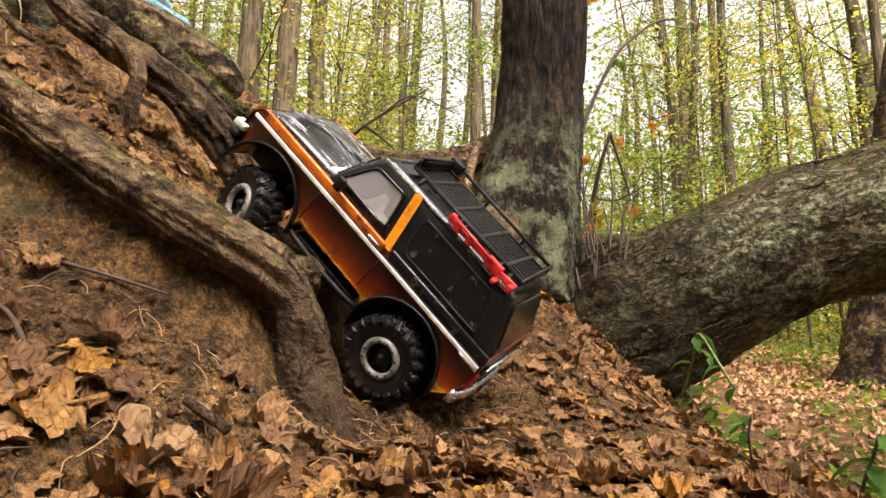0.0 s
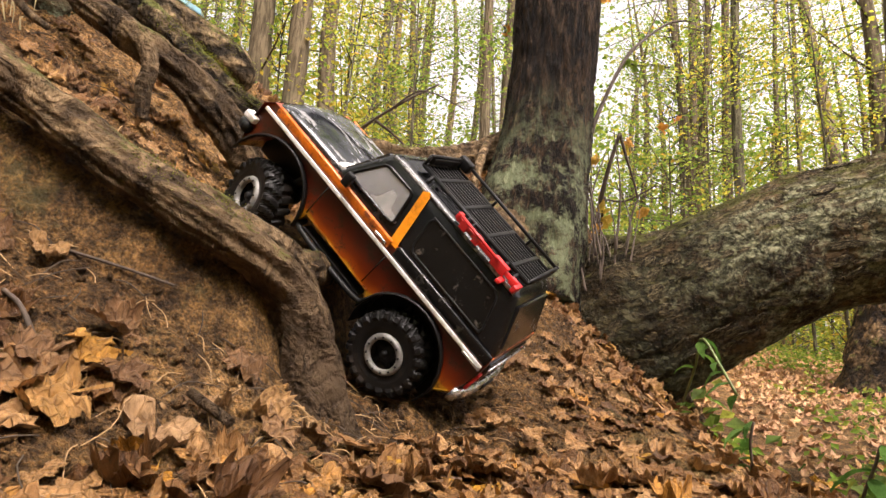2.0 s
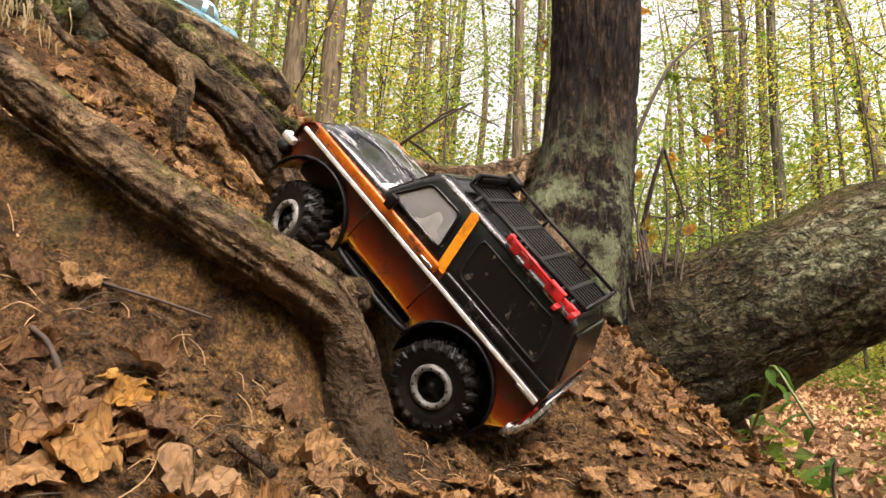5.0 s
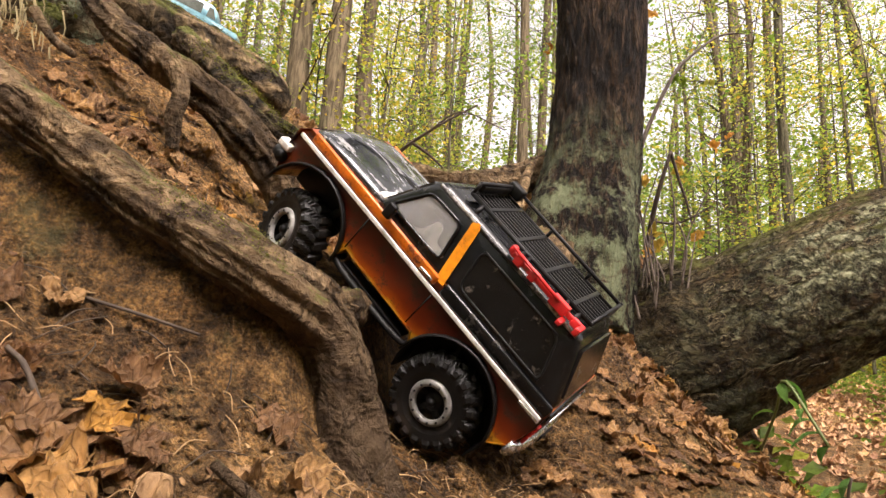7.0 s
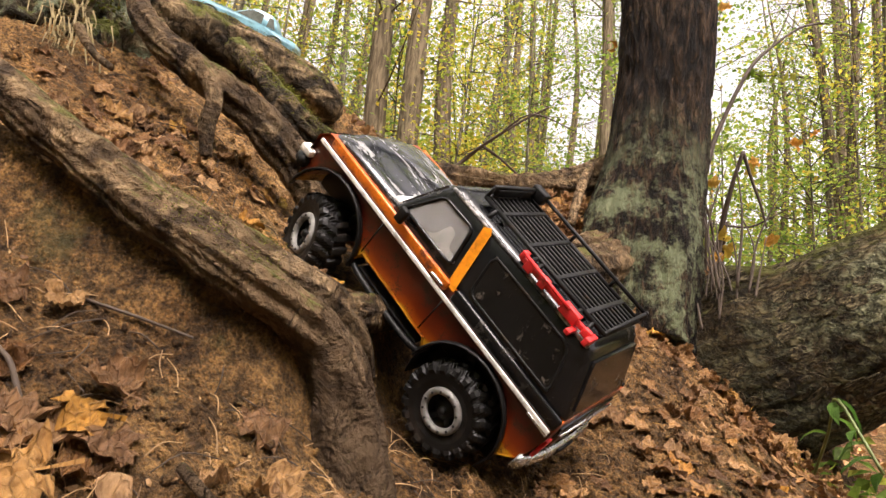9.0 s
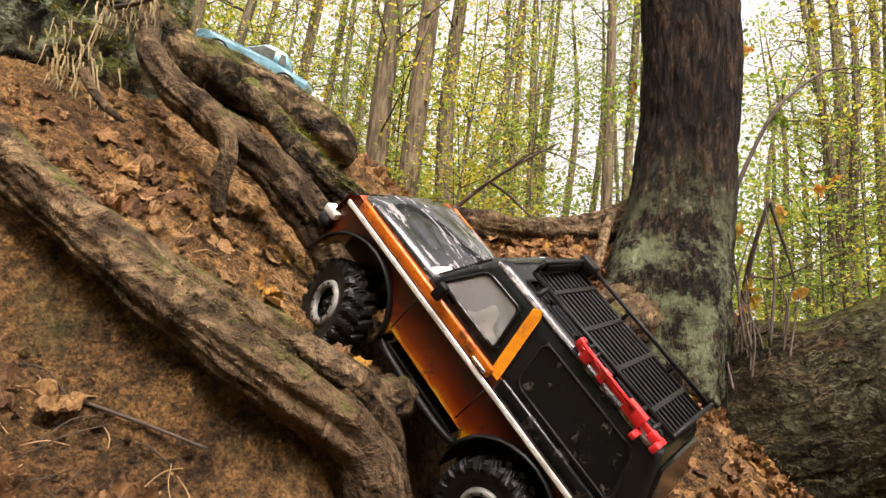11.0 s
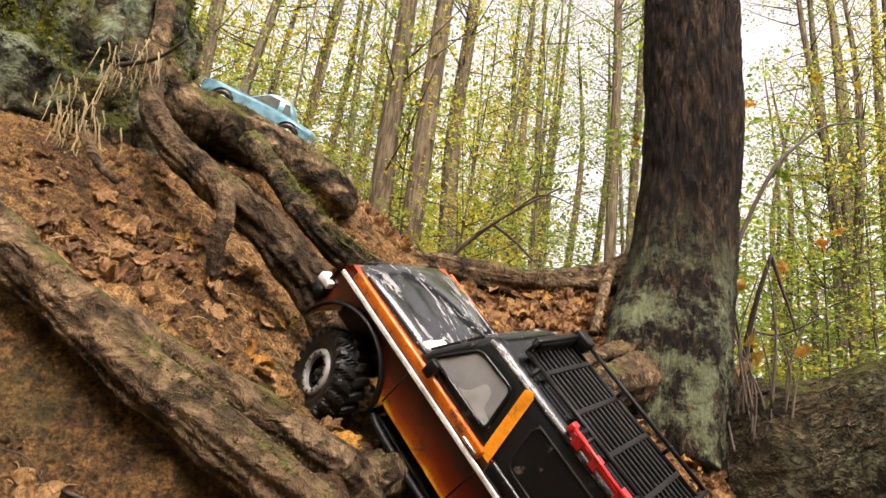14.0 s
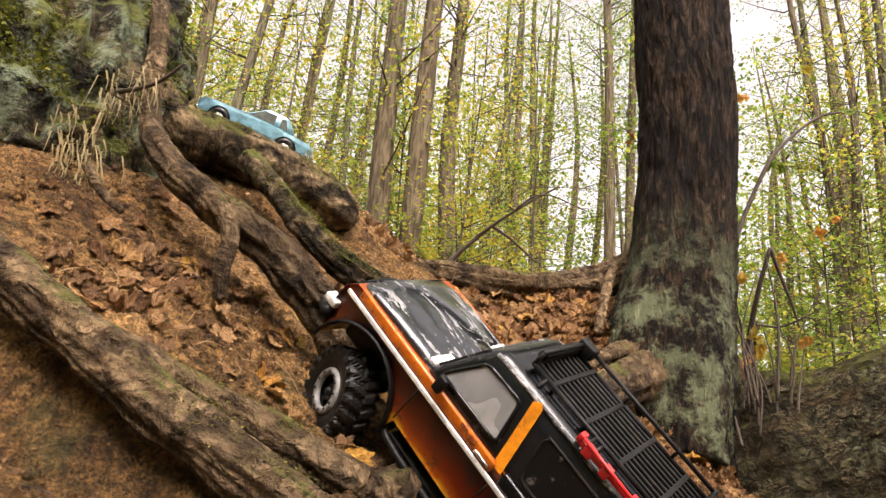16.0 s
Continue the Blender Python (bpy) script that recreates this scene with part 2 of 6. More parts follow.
def leaf_material(name, stops, through_light=0.0, rough=0.55, island=True, veins=False):
    m, n, l, b = mat(name)
    if island:
        g = n.new("ShaderNodeNewGeometry")
        rnd = g.outputs["Random Per Island"]
    else:
        g = n.new("ShaderNodeObjectInfo")
        rnd = g.outputs["Random"]
    col = ramp(n, l, rnd, stops)
    sp = tex(n, l, 7, 7, 0.7, coords="UV") if veins else tex(n, l, 40, 5, 0.65)
    sh = ramp(n, l, sp.outputs[0], [(0.36, (0.55, 0.49, 0.42)), (0.5, (1, 1, 1)), (0.64, (1.35, 1.33, 1.25))])
    col = mix(n, l, 0.8, col, sh, "MULTIPLY")
    if veins:
        uv = n.new("ShaderNodeUVMap")
        sx = n.new("ShaderNodeSeparateXYZ")
        l.new(uv.outputs[0], sx.inputs[0])
        ang = math_node(n, l, "ARCTAN2", sx.outputs["X"], sx.outputs["Y"])
        line = math_node(n, l, "ABSOLUTE", math_node(n, l, "SINE", math_node(n, l, "MULTIPLY", ang, 3.1), 0.0), 0.0)
        rib = ramp(n, l, line, [(0.0, (1.35, 1.35, 1.3)), (0.05, (0.75, 0.7, 0.65)), (0.2, (1, 1, 1)), (0.6, (1.06, 1.04, 1.0)), (1.0, (0.72, 0.68, 0.62))])
        col = mix(n, l, 0.9, col, rib, "MULTIPLY")
    if veins:
        net = tex(n, l, 8, kind="ShaderNodeTexVoronoi", coords="UV")
        net.feature = "DISTANCE_TO_EDGE"
        wrinkle = ramp(n, l, net.outputs["Distance"], [(0.0, (0.55, 0.5, 0.44)), (0.10, (0.95, 0.94, 0.92)), (0.4, (1.12, 1.1, 1.06))])
        col = mix(n, l, 0.5, col, wrinkle, "MULTIPLY")
    l.new(col, b.inputs["Base Color"])
    b.inputs["Roughness"].default_value = rough
    b.inputs["Specular IOR Level"].default_value = 0.3
    p = bump(n, l, b, sp.outputs[0], 0.8, 0.006)
    if veins:
        p = bump(n, l, b, rib, 0.6, 0.002, p)
        bump(n, l, b, wrinkle, 0.8, 0.003, p)
    if through_light:
        t = n.new("ShaderNodeBsdfTranslucent")
        l.new(col, t.inputs[0])
        ms = n.new("ShaderNodeMixShader")
        ms.inputs[0].default_value = through_light
        l.new(b.outputs[0], ms.inputs[1])
        l.new(t.outputs[0], ms.inputs[2])
        l.new(ms.outputs[0], n["Material Output"].inputs[0])
    return m


def simple(name, col, rough=0.5, metal=0.0, dirt=0.0, dirt_col=(0.12, 0.075, 0.045), scale=30, coat=0.0, rel=0.0, spec=0.5):
    m, n, l, b = mat(name)
    b.inputs["Specular IOR Level"].default_value = spec
    d = tex(n, l, scale, 7, 0.7)
    tone = ramp(n, l, d.outputs[0], [(0.4, tuple(c * 0.75 for c in col)), (0.6, tuple(min(1, c * 1.2) for c in col))])
    if dirt:
        e = tex(n, l, scale * 0.6, 9, 0.75)
        f = ramp(n, l, e.outputs[0], [(0.60 - 0.2 * dirt, (0, 0, 0)), (0.68 - 0.2 * dirt, (0.9, 0.9, 0.9))])
        tone = mix(n, l, f, tone, dirt_col)
        r = ramp(n, l, f, [(0, (rough,) * 3), (1, (0.85,) * 3)])
        l.new(r, b.inputs["Roughness"])
    else:
        b.inputs["Roughness"].default_value = rough
    l.new(tone, b.inputs["Base Color"])
    b.inputs["Metallic"].default_value = metal
    b.inputs["Coat Weight"].default_value = coat
    if rel:
        bump(n, l, b, d.outputs[0], 0.6, rel)
    return m


SOIL = soil_material()
BARK_DARK = bark_material("dark_furrowed_bark", (0.017, 0.010, 0.005), (0.050, 0.031, 0.017), 52, lichen=0.85, relief=0.012, foot=(0.98, 1.28), lichen_col=(0.185, 0.21, 0.118), cracks=0.7)
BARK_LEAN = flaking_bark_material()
BARK_PLATE = bark_material("loose_bark_plate", (0.050, 0.038, 0.020), (0.115, 0.096, 0.055), 3, along="o", relief=0.004, cracks=0.3)
BARK_SIDE = bark_material("rough_brown_bark", (0.040, 0.025, 0.012), (0.11, 0.072, 0.036), 22, moss=0.8, along="o", relief=0.016, cracks=0.6)
BARK_MOSS = bark_material("moss_coated_bark", (0.026, 0.020, 0.011), (0.075, 0.058, 0.032), 16, moss=1.2, lichen=0.75, along="o", relief=0.02)
ROOT = bark_material("weathered_root_bark", (0.076, 0.050, 0.028), (0.172, 0.120, 0.068), 34, moss=0.5, along="o", relief=0.011, mud=0.4, cracks=0.4, wet_shaded_foot=0.38)
ROOT_MOSS = bark_material("mossy_root_bark", (0.070, 0.050, 0.027), (0.165, 0.118, 0.066), 28, moss=0.95, along="o", relief=0.011, cracks=0.4)
BARK_FAR = far_bark_material("grey_brown_forest_bark", (0.066, 0.051, 0.031), (0.120, 0.094, 0.060))
BARK_FAR2 = far_bark_material("olive_forest_bark", (0.052, 0.046, 0.029), (0.105, 0.092, 0.058))
DRY_LEAF = leaf_material("dry_brown_leaf", [(0.0, (0.13, 0.060, 0.022)), (0.25, (0.21, 0.102, 0.037)), (0.55, (0.30, 0.158, 0.060)), (0.86, (0.40, 0.24, 0.11)), (0.96, (0.44, 0.23, 0.035)), (1.0, (0.48, 0.30, 0.045))], 0.15, 0.5, veins=True)
DAMP_LEAF = leaf_material("damp_brown_leaf", [(0.0, (0.075, 0.034, 0.012)), (0.22, (0.165, 0.078, 0.026)), (0.5, (0.27, 0.138, 0.048)), (0.88, (0.39, 0.225, 0.098)), (0.96, (0.44, 0.20, 0.025)), (1.0, (0.48, 0.29, 0.035))], 0.1, 0.42, veins=True)
PATH_LEAF = leaf_material("bleached_tan_leaf", [(0.0, (0.27, 0.135, 0.07)), (0.4, (0.44, 0.25, 0.13)), (0.8, (0.55, 0.35, 0.20)), (1.0, (0.58, 0.33, 0.13))], 0.1, 0.5, veins=True)
GREEN_LEAF = leaf_material("green_woodland_leaf", [(0.0, (0.075, 0.14, 0.022)), (0.5, (0.145, 0.225, 0.034)), (0.85, (0.23, 0.285, 0.045)), (1.0, (0.34, 0.33, 0.055))], 0.72)
GOLD_LEAF = leaf_material("yellowing_woodland_leaf", [(0.0, (0.17, 0.23, 0.03)), (0.5, (0.28, 0.29, 0.036)), (0.85, (0.38, 0.32, 0.042)), (1.0, (0.42, 0.26, 0.035))], 0.72)
FRESH_LEAF = leaf_material("fresh_green_leaf", [(0.0, (0.06, 0.16, 0.025)), (1.0, (0.13, 0.26, 0.04))], 0.35, island=False)


# ---- building helpers ----
def part(name, bm, material, parent=None, label="", smooth=True):
    me = bpy.data.meshes.new(name)
    bm.to_mesh(me)
    bm.free()
    me.materials.append(material)
    if smooth:
        me.polygons.foreach_set("use_smooth", [True] * len(me.polygons))
    ob = new(name, me)
    if parent:
        ob.parent = parent
    if label:
        ob["label"] = label
    return ob


def mesh_part(name, verts, faces, material, parent=None, label="", smooth=True):
    me = bpy.data.meshes.new(name)
    me.from_pydata(verts, [], faces)
    me.materials.append(material)
    if smooth:
        me.polygons.foreach_set("use_smooth", [True] * len(me.polygons))
    ob = new(name, me)
    if parent:
        ob.parent = parent
    if label:
        ob["label"] = label
    return ob


def thing(name, label, category, group="", kind=""):
    return tagged(new(name), label, category, group, kind)


def spline(pts, n):
    """Catmull-Rom through rows of any width."""
    p = np.array(pts, float)
    p = np.vstack([2 * p[0] - p[1], p, 2 * p[-1] - p[-2]])
    out = []
    k = len(p) - 3
    for s in np.linspace(0, k - 1e-6, n):
        i = int(s)
        f = s - i
        a, b, c, d = p[i:i + 4]
        out.append(0.5 * (2 * b + (c - a) * f + (2 * a - 5 * b + 4 * c - d) * f * f + (3 * b - a - 3 * c + d) * f ** 3))
    return np.array(out)


def tube_data(pts, rings, seg, rough=0.0, freq=20.0, flat=1.0, ridge=0.0, ridge_n=7.0, ridge_l=9.0, crag=False, seed=0.0, lobes=0, flare=0.0):
    """A tapered, uneven tube along rows of x, y, z, radius, closed at both ends."""
    c = spline(pts, rings)
    verts, faces = [], []
    up = Vector((0.3, -0.2, 1)).normalized()
    length = 0.0
    prev_side = None
    for i, (x, y, z, r) in enumerate(c):
        a = Vector(c[min(i + 1, rings - 1)][:3]) - Vector(c[max(i - 1, 0)][:3])
        a.normalize()
        side = a.cross(up) if prev_side is None else prev_side - a * prev_side.dot(a)
        side.normalize()
        prev_side = side
        nor = side.cross(a).normalized()
        if i:
            length += (Vector(c[i][:3]) - Vector(c[i - 1][:3])).length
        for k in range(seg):
            t = 2 * math.pi * k / seg
            d = side * math.cos(t) + nor * math.sin(t) * flat
            rr = max(r, 0.0005)
            if rough:
                q = Vector((x, y, z)) + d * rr
                v = noise.fractal(q * freq + Vector((seed, 0, 0)), 1.0, 2.1, 4)
                w = noise.noise(Vector((math.cos(t) * 2.2 + seed, math.sin(t) * 2.2, length * 6)))
                g = noise.noise(Vector((math.cos(t) * ridge_n + seed, math.sin(t) * ridge_n, length * ridge_l)))
                if crag:
                    g = 0.45 - 2.2 * abs(g)
                rr *= 1 + rough * (v * 0.7 + w) + ridge * g
            if lobes:
                rr *= 1 + flare * (i / (rings - 1)) ** 3 * math.cos(lobes * t + seed)
            p = Vector((x, y, z)) + d * rr
            verts.append(tuple(p))
    for i in range(rings - 1):
        for k in range(seg):
            k2 = (k + 1) % seg
            faces.append((i * seg + k, i * seg + k2, (i + 1) * seg + k2, (i + 1) * seg + k))
    faces.append(tuple(range(seg - 1, -1, -1)))
    faces.append(tuple((rings - 1) * seg + k for k in range(seg)))
    return verts, faces


def tube(name, pts, material, parent=None, label="", rings=30, seg=14, **kw):
    v, f = tube_data(pts, rings, seg, **kw)
    return mesh_part(name, v, f, material, parent, label)


# ---- the ground ----
def smooth01(v):
    v = np.clip(v, 0, 1)
    return v * v * (3 - 2 * v)


def cubic_lattice(xs, ys, zs, x, y):
    """Smooth interpolation of a coarse height lattice."""
    def axis(g, v):
        v = np.clip(v, g[0], g[-1] - 1e-9)
        i = np.clip(np.searchsorted(g, v, side="right") - 1, 0, len(g) - 2)
        return i, (v - g[i]) / (g[i + 1] - g[i])
    gx, gy, z = np.array(xs), np.array(ys), np.array(zs)
    dzx, dzy = np.gradient(z, gx, axis=1), np.gradient(z, gy, axis=0)
    i, u = axis(gx, x)
    j, v = axis(gy, y)

    def herm(a, b, da, db, t):
        return (2 * t ** 3 - 3 * t * t + 1) * a + (t ** 3 - 2 * t * t + t) * da + (3 * t * t - 2 * t ** 3) * b + (t ** 3 - t * t) * db
    hx = gx[i + 1] - gx[i]
    hy = gy[j + 1] - gy[j]
    r0 = herm(z[j, i], z[j, i + 1], dzx[j, i] * hx, dzx[j, i + 1] * hx, u)
    r1 = herm(z[j + 1, i], z[j + 1, i + 1], dzx[j + 1, i] * hx, dzx[j + 1, i + 1] * hx, u)
    d0 = dzy[j, i] * (1 - u) + dzy[j, i + 1] * u
    d1 = dzy[j + 1, i] * (1 - u) + dzy[j + 1, i + 1] * u
    return herm(r0, r1, d0 * hy, d1 * hy, v)


# the bank behind the line of the big roots, and the lower slope before it
BACK = ((-1.2, -0.8, -0.55, -0.35, -0.1, 0.15), (0.5, 0.75, 1.0, 1.3, 1.65, 2.0),
        ((0.92, 0.72, 0.60, 0.50, 0.37, 0.28),
         (0.99, 0.78, 0.62, 0.50, 0.41, 0.32),
         (1.10, 0.93, 0.74, 0.565, 0.47, 0.40),
         (1.25, 1.06, 0.87, 0.655, 0.57, 0.50),
         (1.36, 1.245, 1.00, 0.82, 0.73, 0.64),
         (1.42, 1.29, 1.12, 1.05, 1.01, 0.90)))
FRONT = ((-0.9, -0.55, -0.35, -0.15, 0.1, 0.4, 0.9), (0.2, 0.5, 0.7, 0.95, 1.3, 1.7, 2.1),
         ((0.48, 0.27, 0.17, 0.13, 0.11, 0.10, 0.06),
          (0.72, 0.45, 0.285, 0.215, 0.19, 0.16, 0.05),
          (0.80, 0.56, 0.42, 0.27, 0.22, 0.19, 0.05),
          (0.90, 0.66, 0.46, 0.30, 0.25, 0.22, 0.05),
          (1.00, 0.80, 0.60, 0.45, 0.40, 0.27, 0.05),
          (1.10, 0.95, 0.80, 0.72, 0.62, 0.36, 0.06),
          (1.20, 1.10, 1.00, 0.92, 0.76, 0.42, 0.08)))
ROOT_LINE = ((-1.2, 0.40), (-0.58, 0.593), (-0.436, 0.652), (-0.325, 0.68), (-0.229, 0.723), (-0.20, 0.80), (-0.23, 0.92), (-0.225, 1.02), (-0.20, 1.144), (-0.155, 1.306), (-0.09, 1.47), (-0.013, 1.635), (0.072, 1.818), (0.16, 2.05), (0.3, 2.6))


def behind(x, y):
    """Signed distance from the line of the big roots, positive on the uphill side."""
    best = np.full(np.shape(x), 1e9)
    sign = np.zeros(np.shape(x))
    for (ax, ay), (bx, by) in zip(ROOT_LINE, ROOT_LINE[1:]):
        dx, dy = bx - ax, by - ay
        t = np.clip(((x - ax) * dx + (y - ay) * dy) / (dx * dx + dy * dy), 0, 1)
        ex, ey = x - ax - t * dx, y - ay - t * dy
        d = np.hypot(ex, ey)
        s = np.sign(dx * ey - dy * ex)
        near = d < best
        best, sign = np.where(near, d, best), np.where(near, s, sign)
    return best * sign


def ground_z(x, y):
    x, y = np.asarray(x, float), np.asarray(y, float)
    near = cubic_lattice(*FRONT, x, y)
    back = cubic_lattice(*BACK, x, y)
    near = near + (back - near) * smooth01((behind(x, y) + 0.010) / 0.040)
    right = smooth01((x - 0.15) / 0.8)
    dy = np.maximum(y - 2.1, 0)
    left_far = 1.1 + 0.04 * np.minimum(dy, 10) + 0.12 * np.clip(-x - 0.2, 0, 1.2)
    right_far = 0.09 + 0.19 * np.minimum(dy, 6) + 0.02 * np.clip(dy - 6, 0, 60)
    far = left_far * (1 - right) + right_far * right
    low = 0.12 - 0.03 * np.clip(-y, 0, 20) + 0.3 * np.clip(-x - 0.3, 0, 2)
    t = smooth01((y - 1.9) / 0.5)
    z = near * (1 - t) + far * t
    s = smooth01((0.45 - y) / 0.5)
    z = z * (1 - s) + low * s
    e = smooth01((x - 0.75) / 0.6) * (1 - t) * (1 - s)
    z = z * (1 - e) + 0.06 * e
    return z


def ground_rough(p):
    """Lumps and clods of the bank, by the place."""
    v = 0.014 * noise.fractal(p * 7, 1.0, 2.0, 3)
    if abs(p.x) < 1.6 and p.y < 2.6:
        v += 0.0105 * noise.fractal(Vector((p.x * 22, p.y * 22, p.z * 22)), 0.8, 2.1, 4)
        v += 0.0055 * noise.fractal(Vector((p.x * 60, p.y * 60, p.z * 60)), 0.9, 2.0, 3)
        c = noise.voronoi(Vector((p.x * 60, p.y * 60, p.z * 60)))[0][0]
        v += 0.004 - 0.008 * c
    return v


def axis_steps(lo, hi, step, far_lo, far_hi, grow):
    mid = list(np.arange(lo, hi, step))
    a, s = [mid[-1]], step
    while a[-1] < far_hi:
        s *= grow
        a.append(a[-1] + s)
    b, s = [mid[0]], step
    while b[-1] > far_lo:
        s *= grow
        b.append(b[-1] - s)
    return np.array(b[:0:-1] + mid + a[1:])


gx = axis_steps(-0.95, 0.6, 0.005, -70, 70, 1.12)
gy = axis_steps(0.35, 2.05, 0.005, -60, 90, 1.12)
XX, YY = np.meshgrid(gx, gy)
ZZ = ground_z(XX, YY)
gverts = []
for x, y, z in zip(XX.ravel(), YY.ravel(), ZZ.ravel()):
    p = Vector((x, y, z))
    v = ground_rough(p)
    gverts.append((x - 0.3 * v, y - 0.5 * v, z + v))
w, h = len(gx), len(gy)
gfaces = [(j * w + i, j * w + i + 1, (j + 1) * w + i + 1, (j + 1) * w + i) for j in range(h - 1) for i in range(w - 1)]
ground = mesh_part("ground", gverts, gfaces, SOIL)
tagged(ground, "steep damp brown soil bank under the old tree roots", "ground", kind="structure")

# ---- the main tree, its roots, the leaning stem and the mossy tree ----
main_tree = thing("tree", "dark furrowed tree trunk with lichen at its rooted base", "tree")
TRUNK = [(0.26, 2.0, 6.5, 0.12), (0.226, 2.0, 3.684, 0.145), (0.194, 2.0, 2.764, 0.146), (0.177, 2.0, 2.027, 0.142), (0.185, 2.0, 1.613, 0.138), (0.175, 2.0, 1.336, 0.135), (0.157, 1.98, 1.125, 0.140), (0.132, 1.96, 0.977, 0.153), (0.109, 1.94, 0.852, 0.172), (0.073, 1.93, 0.62, 0.20)]
tube("trunk", TRUNK, BARK_DARK, main_tree, rings=420, seg=170, rough=0.035, freq=9, ridge=0.05, ridge_n=7.5, ridge_l=13.0, crag=True, lobes=5, flare=0.12)
ROOTS = {
    "B": [(-0.235, 0.87, 0.466, 0.026), (-0.232, 1.015, 0.50, 0.028), (-0.204, 1.144, 0.538, 0.030), (-0.158, 1.306, 0.596, 0.034), (-0.091, 1.470, 0.657, 0.039), (-0.013, 1.635, 0.723, 0.045), (0.072, 1.818, 0.805, 0.052), (0.146, 1.975, 0.905, 0.062)],
    "B2": [(-0.233, 0.979, 0.492, 0.021), (-0.207, 1.099, 0.518, 0.020), (-0.162, 1.235, 0.547, 0.023), (-0.109, 1.378, 0.591, 0.024), (-0.051, 1.513, 0.663, 0.026), (0.010, 1.641, 0.726, 0.024)],
    "B3": [(0.147, 1.990, 0.939, 0.045), (0.046, 1.822, 0.864, 0.027), (-0.030, 1.740, 0.815, 0.022), (-0.092, 1.653, 0.759, 0.015)],
    "back": [(0.132, 2.1, 1.19, 0.066), (0.015, 2.10, 1.148, 0.058), (-0.095, 2.059, 1.095, 0.046), (-0.217, 2.0, 1.064, 0.044), (-0.341, 1.963, 1.064, 0.040), (-0.466, 1.922, 1.074, 0.036), (-0.575, 1.885, 1.086, 0.020)],
    "A": [(-0.580, 0.593, 0.676, 0.024), (-0.517, 0.613, 0.628, 0.028), (-0.477, 0.633, 0.598, 0.028), (-0.436, 0.652, 0.571, 0.029), (-0.382, 0.665, 0.537, 0.029), (-0.325, 0.680, 0.503, 0.030), (-0.268, 0.694, 0.469, 0.029), (-0.229, 0.723, 0.446, 0.030), (-0.207, 0.756, 0.425, 0.032), (-0.193, 0.780, 0.393, 0.036), (-0.182, 0.795, 0.355, 0.037), (-0.166, 0.800, 0.317, 0.036), (-0.150, 0.803, 0.265, 0.040), (-0.135, 0.800, 0.19, 0.050)],
    "A2": [(-0.454, 0.674, 0.594, 0.012), (-0.435, 0.695, 0.583, 0.016), (-0.404, 0.724, 0.562, 0.017), (-0.361, 0.756, 0.541, 0.019), (-0.322, 0.785, 0.522, 0.022), (-0.283, 0.804, 0.504, 0.023), (-0.238, 0.845, 0.476, 0.024), (-0.222, 0.885, 0.440, 0.021), (-0.214, 0.925, 0.395, 0.012)],
    "C": [(-0.95, 1.12, 1.42, 0.022), (-0.875, 1.07, 1.25, 0.020), (-0.80, 1.01, 1.08, 0.021), (-0.725, 0.96, 0.986, 0.024), (-0.672, 0.949, 0.928, 0.027), (-0.596, 0.949, 0.872, 0.029), (-0.535, 0.959, 0.834, 0.032), (-0.486, 0.987, 0.799, 0.035), (-0.445, 1.015, 0.756, 0.037), (-0.413, 1.042, 0.712, 0.035), (-0.388, 1.076, 0.655, 0.026)],
    "T": [(-0.604, 0.939, 0.892, 0.019), (-0.544, 0.933, 0.837, 0.017), (-0.524, 0.932, 0.796, 0.015), (-0.529, 0.934, 0.758, 0.014), (-0.532, 0.947, 0.712, 0.010)],
    "D": [(-0.753, 1.267, 1.110, 0.031), (-0.645, 1.227, 1.009, 0.027), (-0.563, 1.202, 0.932, 0.030), (-0.495, 1.214, 0.868, 0.029), (-0.428, 1.259, 0.830, 0.029), (-0.371, 1.329, 0.808, 0.026), (-0.313, 1.418, 0.784, 0.016)],
    "log": [(-1.019, 1.134, 1.252, 0.084), (-0.915, 1.197, 1.167, 0.062), (-0.864, 1.269, 1.164, 0.057), (-0.795, 1.348, 1.155, 0.059), (-0.720, 1.435, 1.131, 0.061), (-0.652, 1.491, 1.097, 0.054), (-0.636, 1.538, 1.073, 0.033)],
}
ROOTS["A"][-5:] = [(x - 0.006 * i, y, z, r * (1.05 + 0.12 * i)) for i, (x, y, z, r) in enumerate(ROOTS["A"][-5:])]
for key, k in (("A", 0.85), ("A2", 0.9), ("C", 0.86), ("T", 0.85), ("D", 0.85)):
    ROOTS[key] = [(x, y, z, r * k) for x, y, z, r in ROOTS[key]]
ROUGH = dict(rough=0.19, freq=22, ridge=0.19, ridge_n=2.4, ridge_l=8.0, crag=True)
for key in ("B", "B2", "B3", "back"):
    tube("root", ROOTS[key], ROOT, main_tree, rings=110, seg=44, seed=len(key) * 3.1, **ROUGH)
mossy_tree = thing("tree", "thick mossy old tree trunk above exposed bank roots", "tree")
tube("trunk", [(-1.18, 1.09, 0.92, 0.34), (-1.20, 1.10, 1.09, 0.31), (-1.22, 1.12, 1.27, 0.285), (-1.28, 1.15, 1.5, 0.265), (-1.4, 1.15, 1.88, 0.26), (-1.55, 1.15, 2.7, 0.25)], BARK_MOSS, mossy_tree, rings=150, seg=130, rough=0.20, freq=9, ridge=0.14, ridge_n=5.0, crag=True, seed=9)
